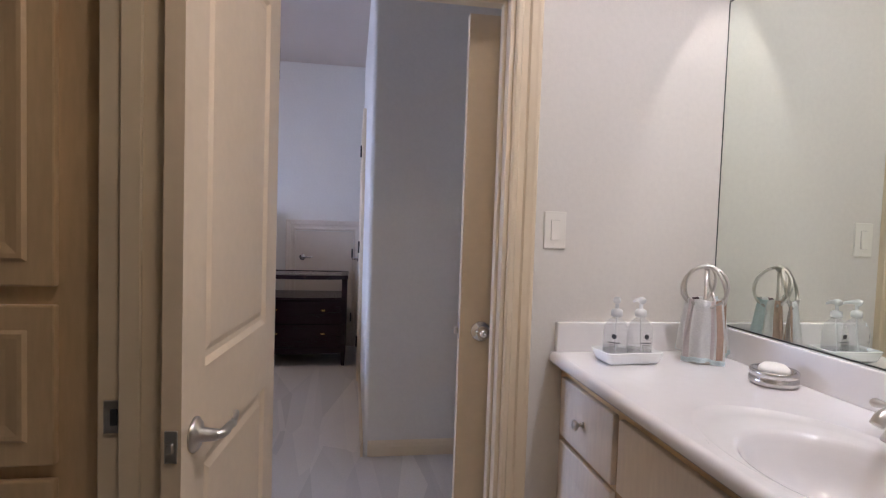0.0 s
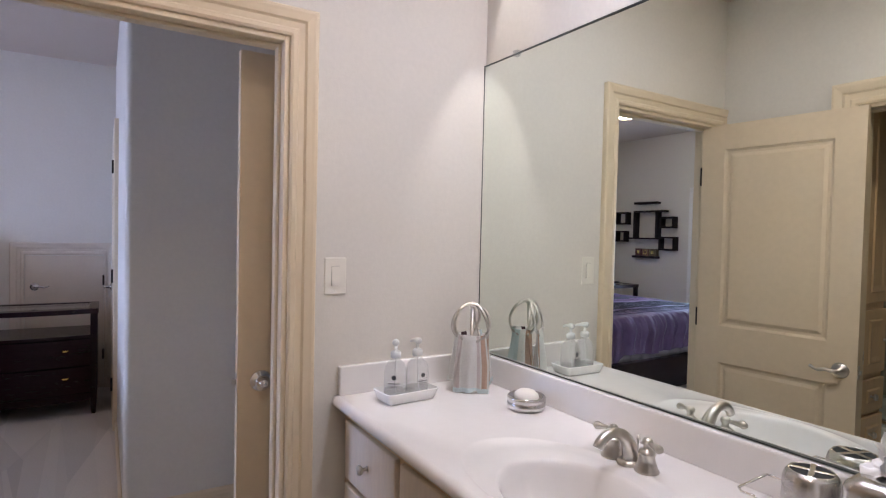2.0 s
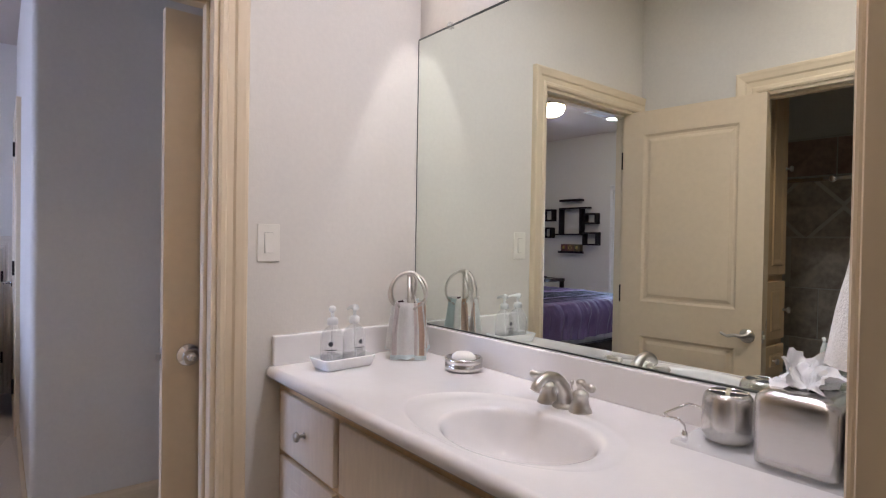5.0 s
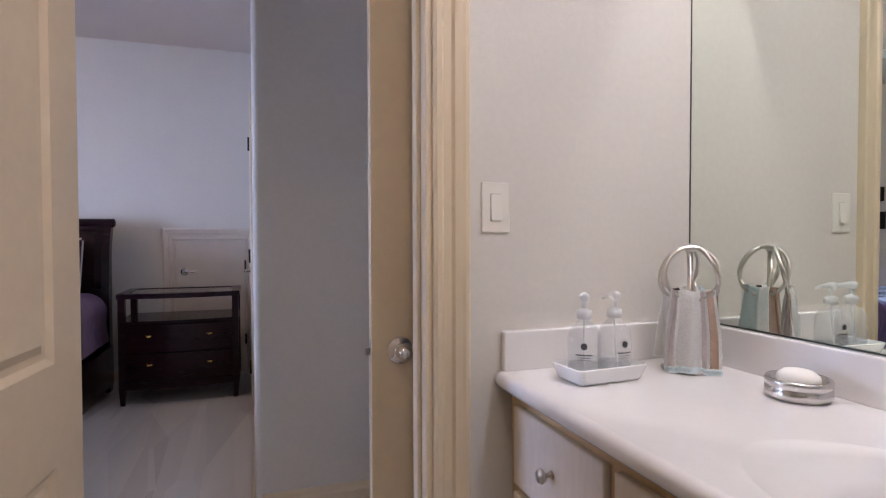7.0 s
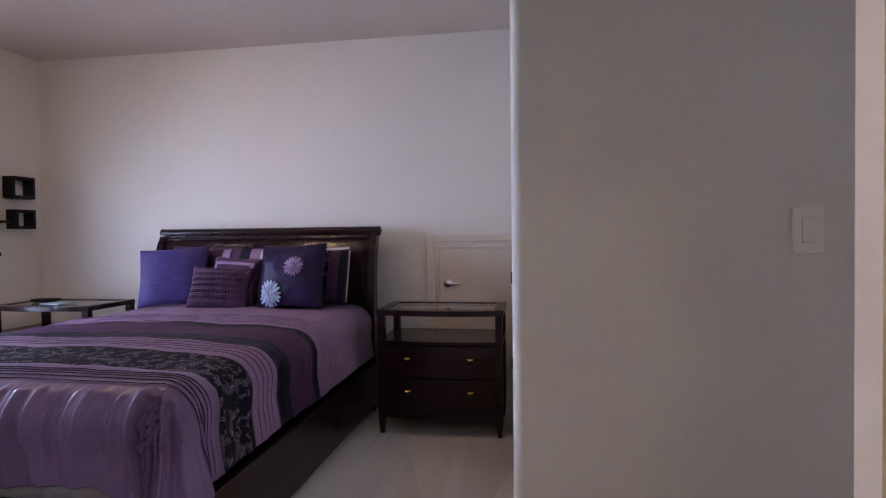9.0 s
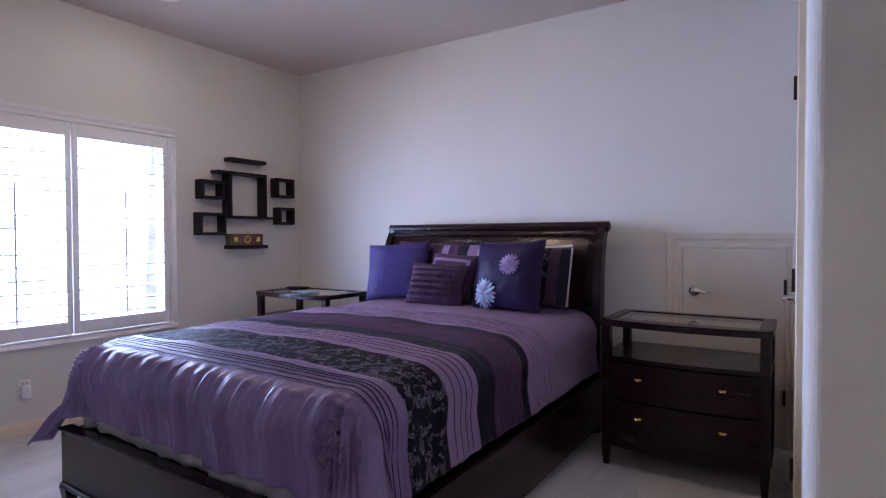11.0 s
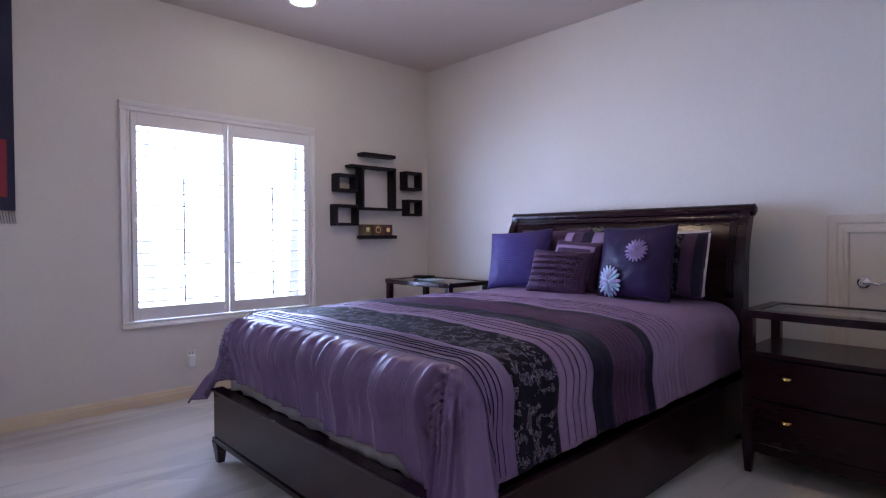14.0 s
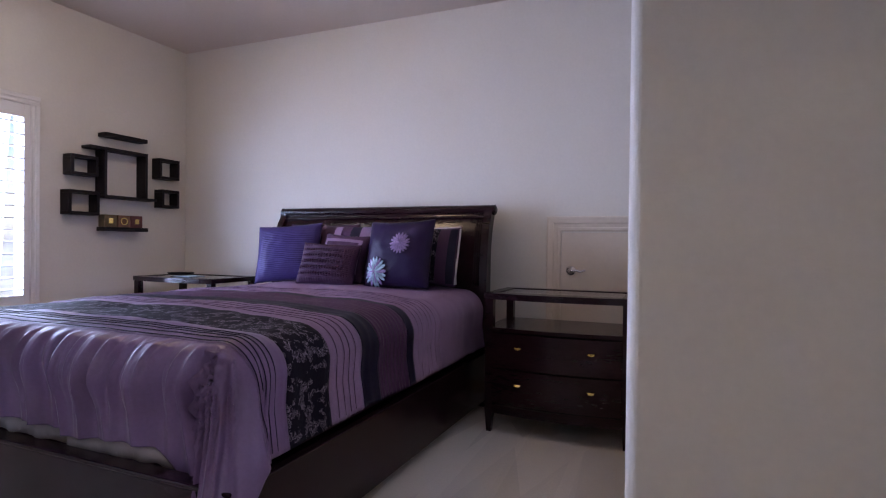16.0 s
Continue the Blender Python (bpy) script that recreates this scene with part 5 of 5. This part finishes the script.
fabric_flower(-0.115, 0.095, 0.094, M_PETAL_TEAL, "teal and lilac fabric flower")


# ---- nightstands ----
def nightstand(m, label):
    """Two-drawer stand with an open shelf under a glass top; local origin at the back left foot, front toward -y."""
    root = thing("nightstand", label, "nightstand", m, "nightstands")
    w, d, h = 0.80, 0.47, 0.80
    bow = 0.045
    def front(x, y0):
        return y0 - bow * (1 - (2 * x / w - 1) ** 2)
    n = 20
    def bowed(z0, z1, over, inner=None, yb=0.0, x0=0.0, x1=w):
        xs = [x0 - over + (x1 - x0 + 2 * over) * k / n for k in range(n + 1)]
        ring = [(x, front(min(max(x, 0), w), -d) - over) for x in xs] + [(x1 + over, yb), (x0 - over, yb)]
        return loft([[(x, y, z) for x, y in ring] for z in (z0, z1)])
    # frame of the top, round a glass inset
    fr = bmesh.new()
    box(-0.008, 0.055, -d - 0.006, 0.0, 0.765, h, 0.004, 2, fr)
    box(w - 0.055, w + 0.008, -d - 0.006, 0.0, 0.765, h, 0.004, 2, fr)
    box(0.055, w - 0.055, -0.05, 0.0, 0.765, h, 0.004, 2, fr)
    xs = [0.0 + w * k / n for k in range(n + 1)]
    loft([[(x, front(x, -d) - 0.008, z) for x in xs] + [(x, -d + 0.05, z) for x in reversed(xs)] for z in (0.765, h)], fr)
    top = part("top_frame", fr, M_DARK, root)
    part("glass_top", box(0.055, w - 0.055, -d + 0.05, -0.05, 0.786, 0.796), M_GLASS, top, "clear glass inset")
    for lx, ly in ((0.0, -d), (w - 0.045, -d), (0.0, -0.045), (w - 0.045, -0.045)):
        part("leg", loft([[(lx + 0.0225 - q, ly + 0.0225 - q, z), (lx + 0.0225 + q, ly + 0.0225 - q, z), (lx + 0.0225 + q, ly + 0.0225 + q, z), (lx + 0.0225 - q, ly + 0.0225 + q, z)] for q, z in ((0.014, 0.0), (0.0225, 0.12), (0.0225, 0.765))]), M_DARK, root)
    part("case", box(0.02, w - 0.02, -d + 0.012, -0.006, 0.115, 0.585), M_DARK, root)
    part("shelf_board", bowed(0.585, 0.605, 0.0), M_DARK, root)
    part("base_rail", bowed(0.115, 0.165, -0.002, x0=0.045, x1=w - 0.045), M_DARK, root)
    for z0, z1 in ((0.175, 0.370), (0.380, 0.575)):
        dr = part("drawer_front", bowed(z0, z1, 0.004, None, -d + 0.02, 0.05, w - 0.05), M_DARK, root)
        for kx in (0.203, 0.601):
            zc = z0 + 0.125
            yk = front(kx, -d) - 0.006
            cup = []
            for k in range(9):
                a = math.pi * k / 8
                cup.append((kx + 0.022 * math.cos(math.pi - a), yk - 0.016 * math.sin(a), zc))
            low = [(x, y + 0.003, z - 0.013 * math.sin(math.pi * i / 8) ** 0.5) for i, (x, y, z) in enumerate(cup)]
            b = loft([cup, low], None, False)
            bmesh.ops.solidify(b, geom=b.faces[:], thickness=0.003)
            part("cup_pull", b, M_BRASS, dr, "small brass cup pull", smooth=True)
    part("bead_line", tube([(x, front(x, -d) - 0.004, 0.168) for x in xs[2:-2]], 0.003, 6), M_DARK, root)
    return root


ns = nightstand(pose(1.318, 5.215, 0.0), "espresso nightstand with glass top and brass pulls beside the bed")
copy = copy_thing(ns, pose(-1.600, 5.240, 0.0))
tagged(copy, "espresso nightstand with glass top between bed and window wall")
dishn = thing("black_tray", "small black dish lying on the nightstand glass", "tray", pose(-1.38, 5.02, 0.801, 0, 0, 20))
part("dish", loft([rounded(0.16, 0.09, 0.03, 0), rounded(0.19, 0.11, 0.04, 0.012), rounded(0.20, 0.12, 0.045, 0.022), rounded(0.17, 0.09, 0.03, 0.014)]), M_BLACK, dishn)
book = thing("magazine", "thin blue-grey booklet lying on the nightstand", "book", pose(-1.16, 4.90, 0.801, 0, 0, -10))
part("pages", box(-0.10, 0.10, -0.07, 0.07, 0, 0.008, 0.002), M_PETAL_TEAL, book)


# ---- wall shelves ----
def shelf_box(y0, y1, z0, z1, t=0.024, depth=0.10):
    root = thing("wall_cube_shelf", "small black cube shelf hung on the wall", "shelf", None, "wall shelves")
    x0, x1 = XL, XL + depth
    part("top_board", box(x0, x1, y0, y1, z1 - t, z1, 0.002, 1), M_BLACK, root)
    part("bottom_board", box(x0, x1, y0, y1, z0, z0 + t, 0.002, 1), M_BLACK, root)
    part("side_board", box(x0, x1, y0, y0 + t, z0 + t, z1 - t, 0.002, 1), M_BLACK, root)
    part("side_board", box(x0, x1, y1 - t, y1, z0 + t, z1 - t, 0.002, 1), M_BLACK, root)


for y0, y1, z0, z1 in ((4.410, 4.620, 1.565, 1.720), (5.170, 5.376, 1.617, 1.795), (4.392, 4.632, 1.268, 1.453), (5.195, 5.376, 1.368, 1.526)):
    shelf_box(y0, y1, z0, z1)


def ledge(y0, y1, z, label):
    root = thing("wall_ledge", label, "shelf", None, "wall shelves")
    part("ledge_board", box(XL, XL + 0.10, y0, y1, z - 0.018, z + 0.014, 0.004), M_BLACK, root)


ledge(4.680, 5.050, 1.915, "short black floating ledge on the wall")
ledge(4.672, 5.060, 1.168, "black floating ledge holding three letter blocks")
fs = thing("wall_frame_shelf", "black open frame shelf with offset boards on the wall", "shelf", None, "wall shelves")
part("top_board", box(XL, XL + 0.11, 4.550, 5.045, 1.785, 1.808, 0.002, 1), M_BLACK, fs)
part("bottom_board", box(XL, XL + 0.11, 4.660, 5.135, 1.412, 1.434, 0.002, 1), M_BLACK, fs)
part("side_board", box(XL, XL + 0.11, 4.660, 4.685, 1.434, 1.785, 0.002, 1), M_BLACK, fs)
part("side_board", box(XL, XL + 0.11, 5.020, 5.045, 1.434, 1.785, 0.002, 1), M_BLACK, fs)
for y, mt, lb in ((4.730, M_WOOD2, "olive wooden letter block on the ledge"), (4.845, M_WOOD1, "brown wooden letter block with a letter O"), (4.960, M_WOOD3, "maroon wooden letter block on the ledge")):
    bl = thing("letter_block", lb, "decor block", pose(XL + 0.052, y, 1.1825), "letter blocks")
    part("block", box(-0.038, 0.038, -0.052, 0.052, 0, 0.098, 0.004), mt, bl)
    if mt is M_WOOD1:
        txt = bpy.data.curves.new("letter", "FONT")
        txt.body, txt.size, txt.extrude, txt.align_x = "O", 0.085, 0.001, "CENTER"
        t_ob = new("letter", txt)
        t_ob.data.materials.append(M_BRASS)
        t_ob.parent = bl
        t_ob.matrix_local = pose(0.0385, 0.0, 0.020, 90, 0, 90)
    else:
        part("letter_mark", box(0.0375, 0.0392, -0.018, 0.018, 0.030, 0.070), M_BRASS, bl)

# hanging beside the window
hang = thing("wall_hanging", "dark navy and red cloth wall hanging with fringe", "wall hanging", pose(XL, 0, 0))
part("cloth_field", box(0.004, 0.016, 1.80, 2.214, 1.33, 2.60, 0.003), M_BANNER, hang)
part("red_field", box(0.016, 0.019, 1.82, 2.176, 1.41, 1.75), M_BANNER_RED, hang)
fr = bmesh.new()
for k in range(30):
    y = 1.805 + 0.0138 * k
    tube([(0.010, y, 1.330), (0.011, y + 0.005, 1.290), (0.010, y + 0.010, 1.252)], 0.003, 5, fr)
part("fringe", fr, M_FRINGE, hang, "grey thread fringe")
part("hanging_rod", tube([(0.012, 1.77, 2.605), (0.012, 2.24, 2.605)], 0.010, 10), M_BLACK, hang, smooth=True)

# ---- bedroom ceiling fittings ----
for cx, cy in ((-1.23, 3.775),):
    c = thing("recessed_light", "lit recessed downlight in the bedroom ceiling", "ceiling light", pose(cx, cy, ZC))
    part("trim_ring", lathe([(0.080, 0.0), (0.105, 0.0), (0.103, -0.006), (0.083, -0.008), (0.080, 0.0)], 40), M_WHITE, c, smooth=True)
    part("lens", lathe([(0, -0.003), (0.080, -0.003), (0.080, -0.001), (0, -0.001)], 32), M_LED, c, "glowing lens")
dome = thing("ceiling_dome_light", "flush dome ceiling light with a dark base, switched on", "ceiling light", pose(-0.08, 3.78, ZC))
part("base_pan", lathe([(0, 0), (0.150, 0.0), (0.150, -0.030), (0.140, -0.040), (0, -0.040)], 40), M_BRONZE, dome, smooth=True)
part("glass_bowl", lathe([(0.140, -0.040), (0.138, -0.075), (0.115, -0.120), (0.070, -0.148), (0, -0.156)], 40), M_DOME, dome, "glowing white glass bowl", smooth=True)
vent = thing("ceiling_vent", "white slotted ceiling air vent", "vent", pose(-0.88, 3.745, ZC, 0, 0, 0))
part("vent_frame", box(-0.17, 0.17, -0.09, 0.09, -0.008, 0.0, 0.003), M_VENT, vent)
for k in range(7):
    part("slat", box(-0.15, 0.15, -0.075 + 0.022 * k, -0.068 + 0.022 * k, -0.013, -0.008), M_WHITE, vent)

# ---- tub room ----
linen = thing("linen_cabinet", "cream linen cabinet with raised-panel doors and drawers", "cabinet")
LX0, LX1, LY = 1.38, 1.700, 0.975
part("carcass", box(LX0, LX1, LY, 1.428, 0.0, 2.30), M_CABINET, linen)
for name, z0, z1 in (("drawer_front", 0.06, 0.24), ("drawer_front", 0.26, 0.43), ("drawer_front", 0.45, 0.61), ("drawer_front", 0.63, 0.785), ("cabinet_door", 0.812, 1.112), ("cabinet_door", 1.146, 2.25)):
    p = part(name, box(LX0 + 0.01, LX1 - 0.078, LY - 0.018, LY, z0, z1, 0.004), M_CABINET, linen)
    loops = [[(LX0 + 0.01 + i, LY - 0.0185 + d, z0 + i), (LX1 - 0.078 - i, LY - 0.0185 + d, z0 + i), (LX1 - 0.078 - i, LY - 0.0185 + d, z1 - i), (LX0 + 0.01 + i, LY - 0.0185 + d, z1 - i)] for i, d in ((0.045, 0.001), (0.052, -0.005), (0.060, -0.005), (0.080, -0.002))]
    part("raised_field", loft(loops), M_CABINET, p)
    cabinet_knob(p, LX0 + 0.03 if name == "cabinet_door" else (LX0 + LX1) / 2, LY - 0.018, (z0 + z1) / 2, pose(0, 0, 0, 90, 0, 0))

tub = thing("bathtub", "white enamel bathtub along the tiled wall", "bathtub")
def tub_mesh():
    def loop(x0, x1, y0, y1, z, r=0.08):
        return [(x + (x0 + x1) / 2, y + (y0 + y1) / 2, zz) for x, y, zz in rounded(x1 - x0, y1 - y0, r, z, 6)]
    return loft([loop(0.412, 1.16, -0.69, 1.42, 0.0, 0.01), loop(0.412, 1.16, -0.69, 1.42, 0.46, 0.01), loop(0.418, 1.155, -0.685, 1.415, 0.475, 0.02), loop(0.49, 1.08, -0.60, 1.33, 0.475), loop(0.52, 1.05, -0.56, 1.29, 0.44, 0.1), loop(0.58, 0.99, -0.46, 1.20, 0.12, 0.12)])
part("shell", tub_mesh(), M_TUB, tub, smooth=False)
rail = thing("shower_door_rail", "chrome shower door track on the tub", "shower rail")
part("lower_track", box(1.085, 1.125, -0.68, 1.42, 0.4755, 0.500, 0.003), M_CHROME, rail)
part("upper_track", box(1.090, 1.120, -0.68, 1.42, 1.655, 1.675, 0.003), M_CHROME, rail)
for y in (0.30, 0.83):
    part("roller", lathe([(0, 0), (0.020, 0), (0.022, 0.005), (0.014, 0.010), (0, 0.010)], 20, (1.121, y, 1.665), None, pose(0, 0, 0, 0, 90, 0)), M_CHROME, rail, smooth=True)

# tiles on the tub wall: straight courses with a diagonal band
tile_wall = tagged(part("tile_backing", box(0.400, 0.410, -0.69, 1.43, 0.475, 2.02), M_GROUT, None), "grouted backing of the shower tiles", "tiled wall", "", "structure")
meshes = {}
def tile(y, z, w, h, mt, turn=0):
    key = (round(w, 3), round(h, 3), mt.name)
    if key not in meshes:
        b = box(0, 0.008, -w / 2 + 0.0035, w / 2 - 0.0035, -h / 2 + 0.0035, h / 2 - 0.0035, 0.002, 1)
        me = bpy.data.meshes.new("tile")
        b.to_mesh(me)
        b.free()
        me.materials.append(mt)
        meshes[key] = me
    o = new("tile", meshes[key])
    o.parent = tile_wall
    o.matrix_local = pose(0.410, y, z, turn, 0, 0)
row_h = 0.335
for r in range(3):
    z = 0.48 + row_h * (r + 0.5) - 0.13
    for k in range(7):
        y = -0.58 + 0.335 * k + (0.167 if r % 2 else 0)
        if y < 1.36 and z - row_h / 2 > 0.34:
            tile(y, z, 0.335, row_h, M_TILE)
side = 0.30
for k in range(6):
    tile(-0.52 + 0.424 * k, 1.355 + 0.205, side * 0.99, side * 0.99, M_TILE, 45)
for k in range(5):
    y = -0.52 + 0.424 * (k + 0.5)
    for z, s in ((1.375, 1), (1.745, -1)):
        b = loft([[(x, y - 0.17, z - s * 0.012), (x, y + 0.17, z - s * 0.012), (x, y, z + s * 0.158)] for x in (0.410, 0.418)])
        part("tile", b, M_TILE, tile_wall)
for k in range(7):
    tile(-0.50 + 0.335 * k if k < 6 else 1.36, 1.885, 0.335 if k < 6 else 0.1, 0.245, M_TILE_RED)
